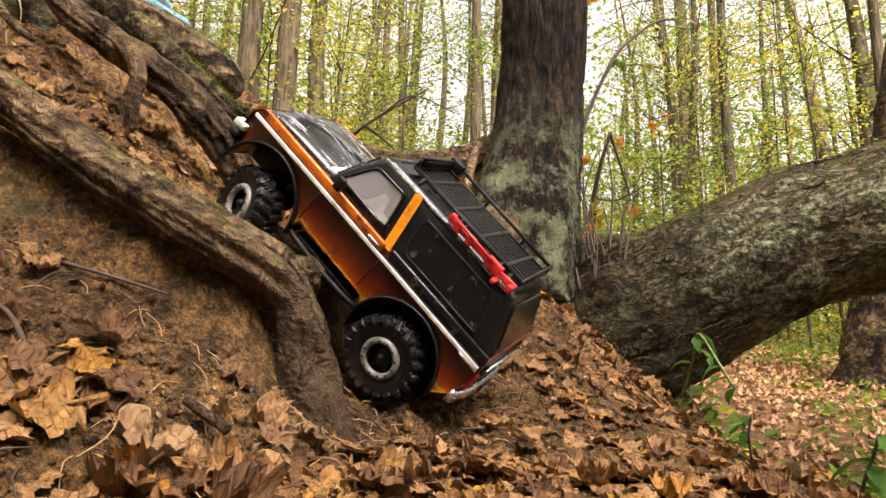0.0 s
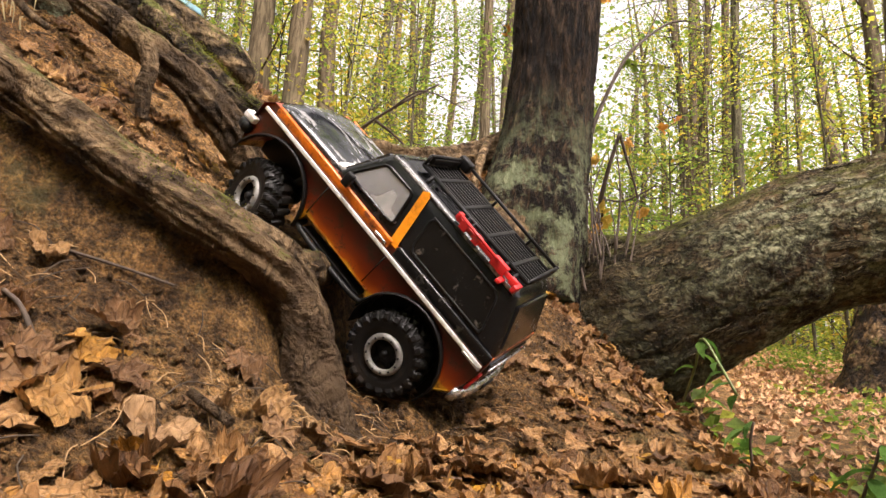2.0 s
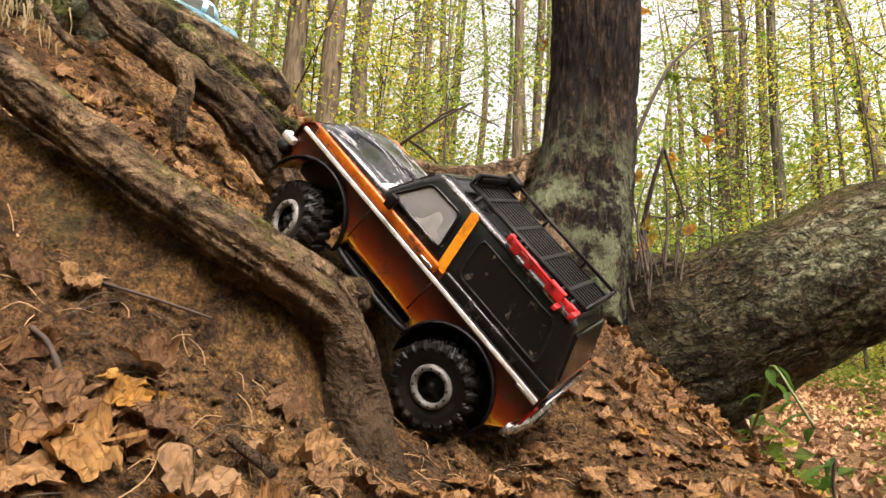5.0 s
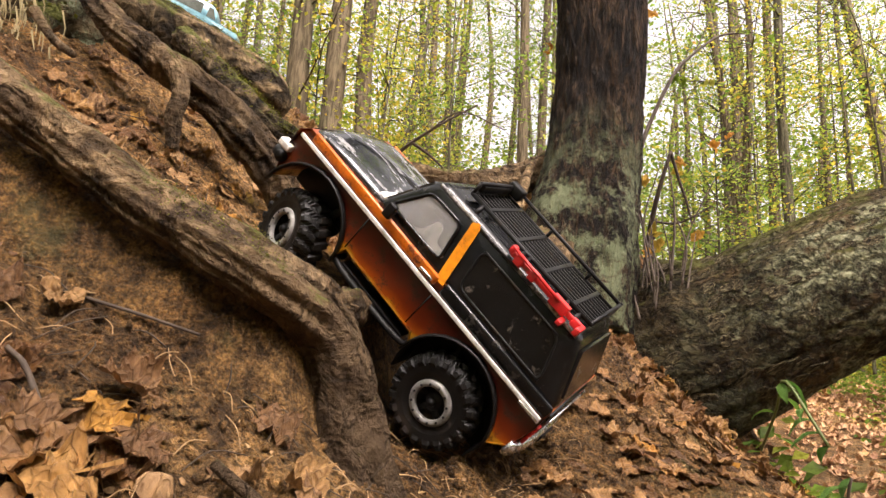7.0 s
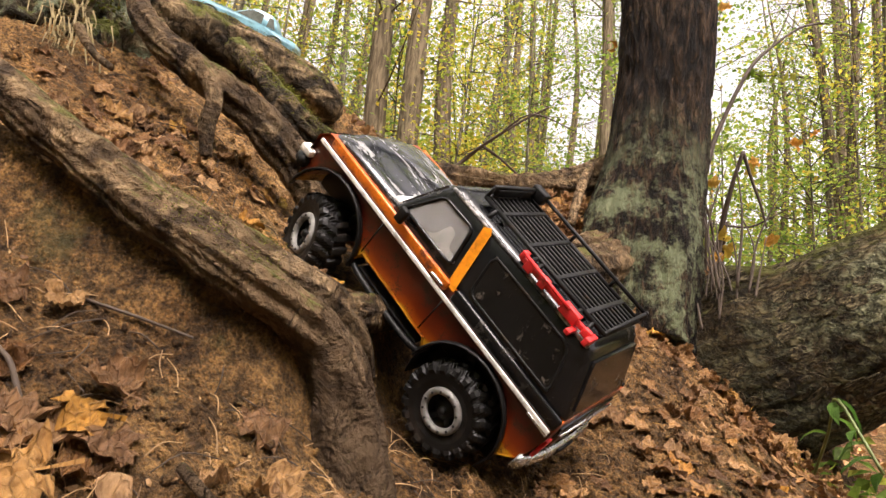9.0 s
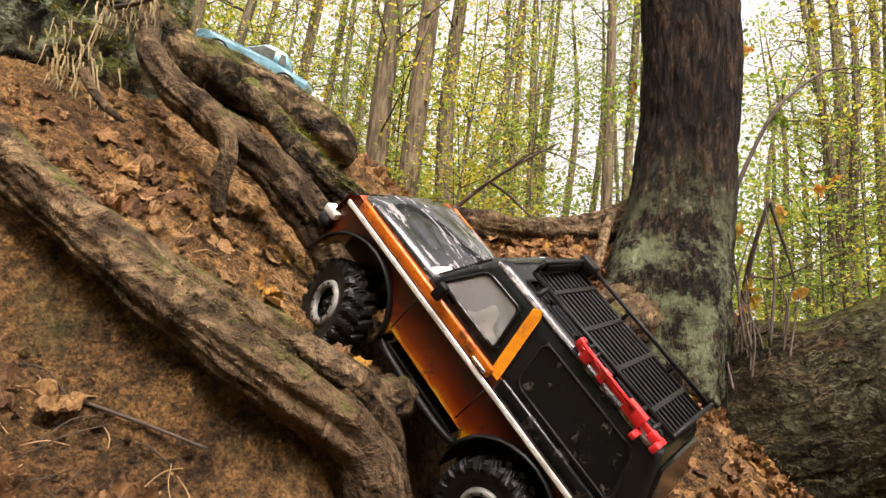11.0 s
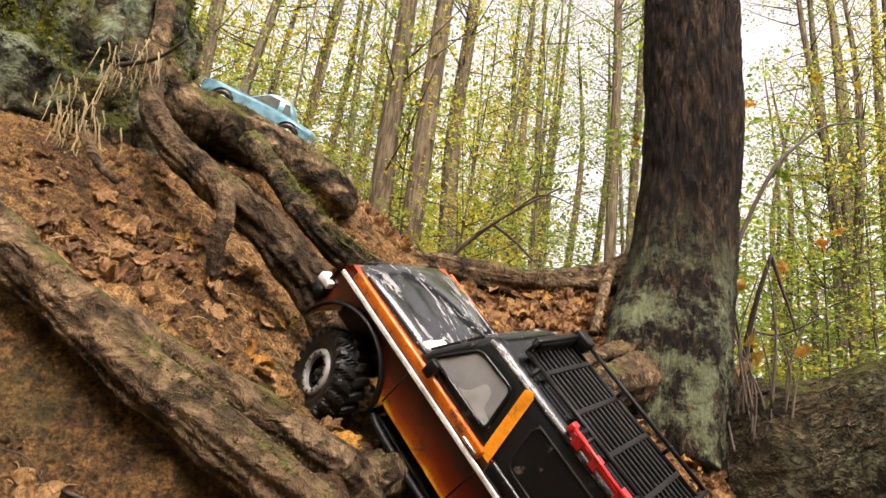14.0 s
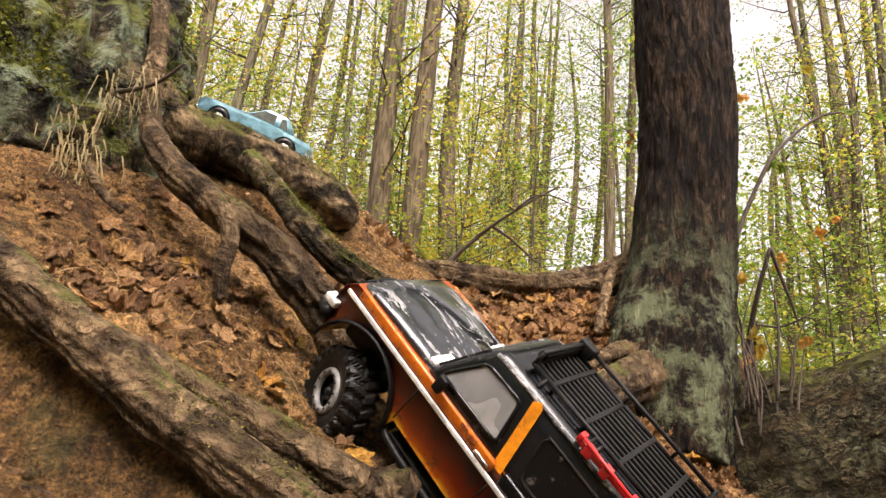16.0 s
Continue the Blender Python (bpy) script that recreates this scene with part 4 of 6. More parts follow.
part("cab", loft([cab_ring(ZS - 0.004, -0.260, 0.088, 0.0985), cab_ring(ZS + 0.006, -0.258, 0.083, 0.0975), cab_ring(0.232, -0.235, 0.060, 0.0875), cab_ring(ZR - 0.004, -0.223, 0.048, 0.0815), cab_ring(ZR + 0.003, -0.216, 0.041, 0.076), cab_ring(ZR + 0.006, -0.206, 0.030, 0.066)]), BLACK, truck, "scratched glossy black cab and rear top")
# hood with a raised middle
hood = []
for x, zz in ((0.074, 0.186), (0.10, 0.190), (0.16, 0.189), (0.205, 0.186), (0.226, 0.180), (0.234, 0.172)):
    hood.append([(x, -0.094, ZS - 0.006), (x, -0.092, zz - 0.003), (x, -0.08, zz), (x, -0.05, zz + 0.001), (x, -0.042, zz + 0.005), (x, 0.042, zz + 0.005), (x, 0.05, zz + 0.001), (x, 0.08, zz), (x, 0.092, zz - 0.003), (x, 0.094, ZS - 0.006)])
part("hood", loft(hood), HOOD, truck, "black hood with pale scrapes and painted glints")
part("cowl", box(bmesh.new(), 0.083, 0.096, -0.088, 0.088, ZS, 0.1905, 0.003), WHITE, truck, "scraped pale cowl")


def side_panel(name, outline, off, material, parent, label="", thick=0.0015):
    secs = []
    for o in (off - thick, off):
        secs.append([(x, side_y(z) + o, z) for x, z in outline])
    return part(name, loft(secs), material, parent, label, smooth=False)


def rounded(outline, r=0.008, n=4):
    out = []
    k = len(outline)
    for i in range(k):
        p, a, b = Vector(outline[i]), Vector(outline[i - 1]), Vector(outline[(i + 1) % k])
        u, v = (a - p).normalized() * r, (b - p).normalized() * r
        for j in range(n + 1):
            t = j / n
            out.append(tuple((p + u) * (1 - t) ** 2 + p * 2 * t * (1 - t) + (p + v) * t * t))
    return out


for s, tag in ((1, "left"), (-1, "right")):
    flip = Matrix.Diagonal((1, s, 1, 1))
    made = []
    win = rounded([(0.068, ZS + 0.013), (0.038, 0.243), (-0.017, 0.244), (-0.031, ZS + 0.013)])
    made.append(side_panel("side_window", win, 0.0015, GLASS, truck, "dusty pale side window"))
    made.append(side_panel("interior", rounded([(0.066, ZS + 0.014), (0.037, 0.242), (-0.016, 0.243), (-0.030, ZS + 0.014)]), 0.0002, BACKING, truck, "dim tan interior", thick=0.001))
    made.append(side_panel("seat_back", rounded([(0.026, ZS + 0.015), (0.014, 0.203), (0.006, 0.226), (-0.006, 0.224), (-0.012, 0.206), (-0.031, 0.203), (-0.033, ZS + 0.015)], 0.005), 0.0006, SEAT, truck, "pale seat behind the glass"))
    made.append(bar("window_seal", [(x, side_y(z) + 0.0015, z) for x, z in win + win[:1]], 0.0022, BLACK, truck, rings=70, seg=6))
    rear = rounded([(-0.074, ZS + 0.010), (-0.062, 0.244), (-0.200, 0.243), (-0.224, ZS + 0.010)], 0.012)
    made.append(side_panel("rear_side_window", rear, 0.001, simple("smoked_black_window", (0.005, 0.0055, 0.0055), 0.12, dirt=0.04, dirt_col=(0.12, 0.1, 0.08), scale=90, spec=0.25) if s == 1 else BLACK, truck, "smoked black window with scratches"))
    made.append(bar("window_moulding", [(x, side_y(z) + 0.001, z) for x, z in rear + rear[:1]], 0.0017, PLASTIC, truck, rings=80, seg=6))
    made.append(side_panel("door_pillar", [(-0.060, ZS - 0.004), (-0.046, ZS - 0.004), (-0.026, 0.256), (-0.034, 0.262), (-0.040, 0.256)], 0.003, ORANGE, truck, "bright orange door pillar"))
    made.append(part("side_stripe", box(bmesh.new(), -0.258, 0.232, HW - 0.001, HW + 0.0022, 0.1605, 0.1665, 0.0008), WHITE, truck, "chipped white side stripe"))
    made.append(part("shoulder_band", box(bmesh.new(), -0.050, 0.215, 0.0985, HW + 0.0004, 0.1672, 0.1822, 0.003), SHOULDER, truck, "bright orange shoulder band"))
    made.append(part("rear_shoulder", box(bmesh.new(), -0.2595, -0.062, 0.0985, HW + 0.0012, 0.1675, 0.1855, 0.003), BLACK, truck, "black rear shoulder"))
    made.append(part("stripe_end", box(bmesh.new(), -0.259, -0.225, HW - 0.001, HW + 0.0026, 0.1575, 0.1615, 0.0008), CHROME, truck))
    made.append(part("side_mirror", box(box(bmesh.new(), 0.052, 0.058, 0.099, 0.116, 0.189, 0.192, 0.001), 0.048, 0.061, 0.112, 0.121, 0.184, 0.205, 0.002), PLASTIC, truck))
    made.append(bar("door_line", [(0.074, HW + 0.0002, 0.106), (0.074, HW + 0.0002, 0.159)], 0.0011, BLACK, truck, seg=5))
    made.append(bar("door_line", [(-0.058, HW + 0.0002, 0.106), (-0.058, HW + 0.0002, 0.159)], 0.0011, BLACK, truck, seg=5))
    made.append(part("door_handle", box(bmesh.new(), -0.045, -0.022, HW - 0.001, HW + 0.003, 0.1705, 0.1745, 0.001), CHROME, truck, "chrome door handle"))
    for cx, cz, a0, a1 in ((0.156, 0.072, 4, 178), (-0.156, 0.074, 2, 178)):
        arc = arch(cx, 0.0775, cz, a0, a1, 14)
        secs = [[(x, HW - 0.004, z), (x, HW + 0.004, z), (cx + (x - cx) * 1.035, HW + 0.0035, cz + (z - cz) * 1.035), (cx + (x - cx) * 1.045, HW - 0.004, cz + (z - cz) * 1.045)] for x, z in arc]
        liner = [[(x, 0.058, z), (x, HW - 0.004, z), (cx + (x - cx) * 1.03, HW - 0.005, cz + (z - cz) * 1.03), (cx + (x - cx) * 1.03, 0.056, cz + (z - cz) * 1.03)] for x, z in arch(cx, 0.0765, cz, *((-20, 200) if cx < 0 else (20, 165)), 16)]
        # dark disc added behind the rear wheel, standing in for shaded soil beyond
        if cx < 0:
            made.append(part("arch_blind", loft([[(x, y, z) for x, z in arch(cx, 0.078, cz, -25, 205, 16)] for y in (0.054, 0.058)]), PLASTIC, truck, smooth=False))
        made.append(part("arch_liner", loft(liner), PLASTIC, truck, "muddy black wheel arch liner"))
        made.append(part("fender_flare", loft(secs), PLASTIC, truck, "matt black fender flare"))
    made.append(bar("rock_slider", [(0.075, 0.085, 0.086), (0.062, 0.104, 0.080), (-0.062, 0.104, 0.080), (-0.078, 0.085, 0.086)], 0.0045, PLASTIC, truck))
    made.append(part("slider_plate", box(bmesh.new(), -0.066, 0.066, 0.078, 0.100, 0.082, 0.086, 0.001), PLASTIC, truck))
    made.append(part("tail_light", box(bmesh.new(), -0.2655, -0.261, 0.086, 0.099, 0.122, 0.152, 0.001), RED, truck, "red tail light"))
    made.append(part("headlight", lathe([(0.0, 0.004), (0.012, 0.003), (0.016, 0.0), (0.016, -0.004), (0, -0.004)], 20, pose(0.2415, 0.074, 0.148, 0, 0, -90)), WHITE, truck, "round pale headlight"))
    made.append(bar("shock", [(0.145, 0.072, 0.07), (0.120, 0.066, 0.145)], 0.007, PLASTIC, truck))
    made.append(bar("shock", [(-0.145, 0.072, 0.07), (-0.118, 0.066, 0.145)], 0.007, PLASTIC, truck))
    if s == -1:
        for o in made:
            o.data.transform(flip)
            o.data.flip_normals()

# the pale blotches on this pane are painted reflections
part("windshield", loft([[(0.081, y, ZS + 0.008) for y in (-0.084, 0.084)] + [(0.049, 0.074, 0.250), (0.049, -0.074, 0.250)], [(0.0845, y, ZS + 0.009) for y in (-0.084, 0.084)] + [(0.0525, 0.074, 0.251), (0.0525, -0.074, 0.251)]]), HOOD, truck, "dark windshield with pale painted glints", smooth=False)
part("tailgate_window", loft([[(-0.254, y, 0.192) for y in (-0.080, 0.080)] + [(-0.228, 0.071, 0.247), (-0.228, -0.071, 0.247)], [(-0.2575, y, 0.193) for y in (-0.080, 0.080)] + [(-0.2315, 0.071, 0.248), (-0.2315, -0.071, 0.248)]]), BLACK, truck, "black rear window", smooth=False)
part("tailgate_panel", box(bmesh.new(), -0.2645, -0.258, -0.084, 0.084, 0.122, 0.168, 0.002), BLACK, truck)
part("tailgate_band", box(bmesh.new(), -0.2665, -0.262, -0.076, 0.076, 0.132, 0.155, 0.001), PAINT, truck, "orange tailgate band")
bar("tailgate_trim", [(-0.267, -0.082, 0.160), (-0.267, 0.082, 0.160)], 0.0018, CHROME, truck)
bm = loft([[(-0.264 + 0.008 * (abs(y) / 0.1) ** 3 + dx, y, z) for dx, z in ((0, 0.096), (-0.009, 0.098), (-0.011, 0.108), (-0.008, 0.116), (0, 0.117))] for y in np.linspace(-0.106, 0.106, 12)])
part("rear_bumper", bm, CHROME, truck, "worn chrome rear bumper")
part("bumper_recess", box(bmesh.new(), -0.2765, -0.268, -0.022, 0.022, 0.101, 0.113, 0.002), PLASTIC, truck)
part("grille", box(bmesh.new(), 0.236, 0.244, -0.06, 0.06, 0.130, 0.166, 0.002), PLASTIC, truck)
bar("front_bumper", [(0.235, -0.108, 0.118), (0.256, -0.085, 0.114), (0.259, 0, 0.113), (0.256, 0.085, 0.114), (0.235, 0.108, 0.118)], 0.009, PLASTIC, truck)
part("bumper_corner", box(bmesh.new(), 0.232, 0.254, 0.092, 0.109, 0.128, 0.139, 0.002), WHITE, truck, "white front corner trim")
bar("bumper_hoop", [(0.25, -0.04, 0.12), (0.256, -0.038, 0.150), (0.256, 0.038, 0.150), (0.25, 0.04, 0.12)], 0.0025, PLASTIC, truck)
# chassis
part("chassis", box(box(bmesh.new(), -0.25, 0.235, -0.038, -0.024, 0.082, 0.100, 0.002), -0.25, 0.235, 0.024, 0.038, 0.082, 0.100, 0.002), PLASTIC, truck, "muddy black chassis rails")
part("skid_plate", box(bmesh.new(), -0.07, 0.07, -0.045, 0.045, 0.070, 0.082, 0.004), PLASTIC, truck)
part("inner_tub", box(bmesh.new(), -0.245, 0.225, -0.062, 0.062, 0.088, 0.15, 0.004), PLASTIC, truck)
for ax in (0.156, -0.156):
    dz = 0.016 if ax > 0 else 0
    bar("axle", [(ax, -0.085, 0.064 + dz), (ax, 0.085, 0.064 - dz)], 0.009, PLASTIC, truck, seg=12)
    bm = bmesh.new()
    bmesh.ops.create_uvsphere(bm, u_segments=14, v_segments=10, radius=0.021, matrix=pose(ax, 0.02, 0.064))
    part("differential", bm, PLASTIC, truck)
    bar("drive_shaft", [(ax * 0.85, 0.015, 0.07), (ax * 0.3, 0.0, 0.085)], 0.004, PLASTIC, truck)
# roof rack
RX0, RX1, RY, RZ = -0.212, 0.008, 0.060, 0.274
rack = part("roof_rack", lathe([(0.0001, 0), (0.0001, 0.0001)], 3, pose(-0.12, 0, RZ)), PLASTIC, truck, "black tubular roof rack")
frame_pts = [(RX0, -RY, RZ), (RX1, -RY, RZ), (RX1, RY, RZ), (RX0, RY, RZ), (RX0, -RY, RZ)]
for a, b in zip(frame_pts, frame_pts[1:]):
    bar("rack_frame", [a, b], 0.0032, PLASTIC, rack)
for i in range(9):
    y = -RY + (i + 1) * 2 * RY / 10
    part("rack_slat", box(bmesh.new(), RX0, RX1, y - 0.0021, y + 0.0021, RZ - 0.0016, RZ + 0.0016, 0.0006), PLASTIC, rack)
for i in range(4):
    x = RX0 + (i + 0.6) * (RX1 - RX0) / 4.2
    part("rack_crossbar", box(bmesh.new(), x - 0.003, x + 0.003, -RY, RY, RZ - 0.0005, RZ + 0.003, 0.0006), PLASTIC, rack)
UZ = RZ + 0.017
for a, b in zip([(RX0, RY * 0.9, RZ + 0.002), (RX0, -RY, UZ - 0.004), (RX1, -RY, UZ)], [(RX0, -RY, UZ - 0.004), (RX1, -RY, UZ), (RX1, RY, UZ)]):
    bar("rack_rail", [a, b], 0.0027, PLASTIC, rack)
for x, y in ((RX0, -RY), (-0.155, -RY), (-0.075, -RY), (RX1, -RY), (RX1, -0.02), (RX1, 0.025), (RX1, RY)):
    bar("rack_post", [(x, y, RZ), (x, y, UZ)], 0.0025, PLASTIC, rack)
for x in (-0.195, -0.105, -0.015):
    for y in (-RY, RY):
        bar("rack_foot", [(x, y, RZ), (x, y * 1.2, ZR - 0.002)], 0.0032, PLASTIC, rack)
part("light_bar", box(bmesh.new(), 0.004, 0.016, -0.05, 0.05, RZ + 0.004, RZ + 0.016, 0.003), PLASTIC, truck)
part("spot_lamp", box(bmesh.new(), -0.012, 0.014, -RY - 0.006, -RY + 0.012, RZ + 0.006, RZ + 0.024, 0.003), PLASTIC, truck)
# red jack clamped outside the near edge of the rack
JY, JZ = RY + 0.017, RZ - 0.010
jack = part("jack", box(bmesh.new(), -0.200, -0.086, JY + 0.004, JY + 0.009, JZ + 0.001, JZ + 0.008, 0.001), RED, truck, "red toy farm jack")
for nm, a in (("jack_base", (-0.213, -0.206, JY - 0.008, JY + 0.019, JZ - 0.004, JZ + 0.006)), ("jack_neck", (-0.207, -0.196, JY + 0.002, JY + 0.010, JZ - 0.001, JZ + 0.009)), ("jack_mechanism", (-0.186, -0.160, JY + 0.001, JY + 0.012, JZ - 0.002, JZ + 0.012)), ("jack_clamp", (-0.132, -0.122, JY + 0.001, JY + 0.012, JZ - 0.002, JZ + 0.011)), ("jack_clamp", (-0.108, -0.096, JY + 0.002, JY + 0.012, JZ - 0.002, JZ + 0.011)), ("jack_hook", (-0.090, -0.083, JY - 0.002, JY + 0.010, JZ + 0.003, JZ + 0.013)), ("jack_foot", (-0.192, -0.185, JY + 0.002, JY + 0.026, JZ - 0.008, JZ - 0.002))):
    part(nm, box(bmesh.new(), *a, 0.001), RED, jack)
bar("jack_handle", [(-0.170, JY + 0.013, JZ + 0.010), (-0.090, JY + 0.011, JZ + 0.012)], 0.0022, RED, jack)
for x in (-0.175, -0.095):
    bar("jack_mount", [(x, RY - 0.002, RZ), (x, JY + 0.005, JZ + 0.004)], 0.0028, PLASTIC, truck)
# drip rail along the edge of the roof
for s in (1, -1):
    bar("drip_rail", [(0.040, 0.080 * s, ZR - 0.001), (-0.10, 0.0805 * s, ZR), (-0.214, 0.080 * s, ZR - 0.001)], 0.0026, GUTTER, truck, "scuffed black drip rail")

# wheels
def tyre_mesh(seg=160, pitch=20):
    """One moulded tyre: chevron lugs and side biters raised from the carcass."""
    prof = [(0.031, -0.0195), (0.040, -0.0225), (0.0475, -0.0230), (0.0515, -0.0225), (0.0550, -0.0205), (0.0568, -0.0165), (0.0572, -0.0110), (0.0574, -0.0060), (0.0575, -0.0015)]
    prof += [(r, -y) for r, y in prof[::-1]]
    bm = bmesh.new()
    rings = []
    for k in range(seg):
        a = 2 * math.pi * k / seg
        row = []
        for r, y in prof:
            side = 1 if y > 0 else -1
            ph = (k / seg * pitch + (0.25 if side > 0 else -0.25) + abs(y) * 22) % 1.0
            up = max(0.0, min(1.0, (0.30 - abs(ph - 0.5)) / 0.05)) if r > 0.050 else 0.0
            tread = min(1.0, max(0.0, (r - 0.050) / 0.006))
            rr = r + 0.0048 * up * tread
            yy = y + side * 0.0028 * up * (1.0 if 0.0505 < r < 0.0566 else 0.0)
            row.append(bm.verts.new((rr * math.cos(a), yy, rr * math.sin(a))))
        rings.append(row)
    for k in range(seg):
        p, q = rings[k], rings[(k + 1) % seg]
        for i in range(len(prof) - 1):
            bm.faces.new((p[i], p[i + 1], q[i + 1], q[i]))
    bmesh.ops.recalc_face_normals(bm, faces=bm.faces)
    return bm


tyre_bm = tyre_mesh()
tyre_me = part("tyre", tyre_bm, RUBBER, truck, smooth=False)
wheel_me = part("wheel", lathe([(0.0001, 0.004), (0.012, 0.004), (0.014, -0.004), (0.024, -0.006), (0.026, -0.018), (0.031, -0.020), (0.031, 0.018), (0.027, 0.018), (0.025, 0.004), (0.013, 0.010), (0.009, 0.016), (0.0001, 0.016)], 36), PLASTIC, truck)
ring_me = part("beadlock_ring", lathe([(0.0215, 0.017), (0.0215, 0.0215), (0.0222, 0.0235), (0.0285, 0.0235), (0.0305, 0.020), (0.0305, 0.015)], 48), RIM, truck, "grey beadlock ring")
bolt_me = part("bolt", lathe([(0.0001, 0.0015), (0.0016, 0.0012), (0.0018, -0.001)], 8), PLASTIC, truck)
cap_me = part("hub_cap", lathe([(0.0001, 0.021), (0.0045, 0.021), (0.006, 0.016), (0.007, 0.010)], 16), PLASTIC, truck)
protos = [tyre_me, wheel_me, ring_me, bolt_me, cap_me]
for ax, sy, steer in ((0.156, 1, -26), (0.156, -1, -26), (-0.156, 1, 0), (-0.156, -1, 0)):
    wh = new("wheel", wheel_me.data)
    wh.parent = truck
    wh.matrix_basis = pose(ax, 0.090 * sy, 0.064 - (0.017 * sy if ax > 0 else 0), 0, 0, steer + (0 if sy == 1 else 180))
    for o in (tyre_me, ring_me, cap_me):
        q = new(o.name.split(".")[0], o.data)
        q.parent = wh
    for k in range(12):
        q = new("bolt", bolt_me.data)
        q.parent = wh
        q.matrix_basis = pose(0, 0, 0, 0, 30 * k + 10, 0) @ pose(0.025, 0.0235, 0)
    for k in range(5):
        part("spoke", box(bmesh.new(), 0.006, 0.027, 0.002, 0.011, -0.004, 0.004, 0.001, pose(0, 0, 0, 0, 72 * k, 0)), PLASTIC, wh)
for o in protos:
    bpy.data.objects.remove(o)
FW, UP = Vector((-0.6745, -0.018, 0.738)).normalized(), Vector((0.67, -0.44, 0.598))
LF = UP.cross(FW).normalized()
UP = FW.cross(LF)
TRUCK_POSE = Matrix.Translation((-0.232, 1.066, 0.4755)) @ Matrix((FW, LF, UP)).transposed().to_4x4()
truck.matrix_basis = TRUCK_POSE

# ---- fallen leaves ----
def lay_uv(me, flat):
    """Each leaf's own flat coordinates as its UV map."""
    idx = np.zeros(len(me.loops), int)
    me.loops.foreach_get("vertex_index", idx)
    me.uv_layers.new(name="leaf").data.foreach_set("uv", np.array(flat)[idx].ravel())


LOBED = ((0, 0.55), (8, 0.46), (15, 0.47), (21, 0.42), (27, 0.38), (36, 0.43), (42, 0.45), (51, 0.52), (60, 0.44), (67, 0.44), (75, 0.40), (83, 0.37), (94, 0.38), (109, 0.42), (120, 0.35), (134, 0.32), (150, 0.24), (166, 0.10))


def leaf_mesh(name, seed, material, rings=(0.3, 0.56, 0.8, 1.0), coarse=False, calm=1.0):
    """A dry five-lobed maple leaf, 1 across, cupped between its ribs, with curled tips."""
    rng = random.Random(seed)
    half = LOBED[::3] if coarse else LOBED
    sides = []
    for sg in (-1, 1):
        k = [rng.uniform(0.88, 1.08) for _ in range(3)]
        sides.append([(sg * a, r * rng.uniform(0.92, 1.06) * k[0 if a < 27 else 1 if a < 83 else 2]) for a, r in half])
    ring = sides[0][:0:-1] + sides[1]
    worn = rng.choice((-1, 1)) * rng.uniform(30, 120) if rng.random() < 0.35 else 999
    out = []
    for a, r in ring:
        if abs(a - worn) < 24:
            r *= 0.62
        out.append((r * math.sin(radians(a)), r * math.cos(radians(a)) - 0.05))
    bends = [(rng.uniform(0, 3.14), rng.choice((-1, 1, 1)) * (rng.uniform(0.22, 0.4) if rng.random() < 0.28 else rng.uniform(0.5, 1.5)) * calm, rng.uniform(-0.1, 0.1)) for _ in range(2)]
    cup, curl = rng.uniform(0.04, 0.13) / calm, rng.uniform(-0.25, 0.5) / calm
    off = Vector((seed * 3.7, 1.3, 0.4))

    def shape(x, y):
        rad = math.hypot(x, y + 0.05)
        z = 0.20 / calm * noise.fractal(Vector((x * 3.8, y * 3.8, 0)) + off, 0.75, 2.0, 4) - 0.08 * abs(noise.noise(Vector((x * 6, y * 6, 5)) + off)) + cup * rad * abs(math.sin(3.1 * math.atan2(x, y + 0.15))) + curl * rad ** 3
        p = Vector((x, y, z))
        for ang, rd, o in bends:
            d = Vector((math.cos(ang), math.sin(ang), 0))
            u = p.dot(d) - o
            w = max(-2.2, min(2.2, u / rd))
            p = p - d * u + d * (rd * math.sin(w)) + Vector((0, 0, rd * (1 - math.cos(w))))
        return tuple(p)
    flat = [(0, -0.05)] + [(x * k, (y + 0.05) * k - 0.05) for k in rings for x, y in out]
    verts = [shape(x, y) for x, y in flat]
    n = len(out)
    faces = [(0, 1 + i, 2 + i) for i in range(n - 1)] + [(1 + i + r * n, 1 + n + i + r * n, 2 + n + i + r * n, 2 + i + r * n) for i in range(n - 1) for r in range(len(rings) - 1)]
    k = len(verts)
    sx, sy, sz = shape(0, -0.06)
    verts += [(sx - 0.012, sy, sz), (sx + 0.012, sy, sz), (sx + 0.05, sy - 0.42, sz + rng.uniform(-0.05, 0.15)), (sx + 0.034, sy - 0.42, sz)]
    flat += [(0, -0.16), (0, -0.16), (0, -0.5), (0, -0.5)]
    faces.append((k, k + 1, k + 2, k + 3))
    low = np.percentile([v[2] for v in verts], 12)
    verts = [(x, y, z - low) for x, y, z in verts]
    me = bpy.data.meshes.new(name)
    me.from_pydata(verts, [], faces)
    me.materials.append(material)
    me.polygons.foreach_set("use_smooth", [True] * len(faces))
    lay_uv(me, [(x, y + 0.12) for x, y in flat])
    return me


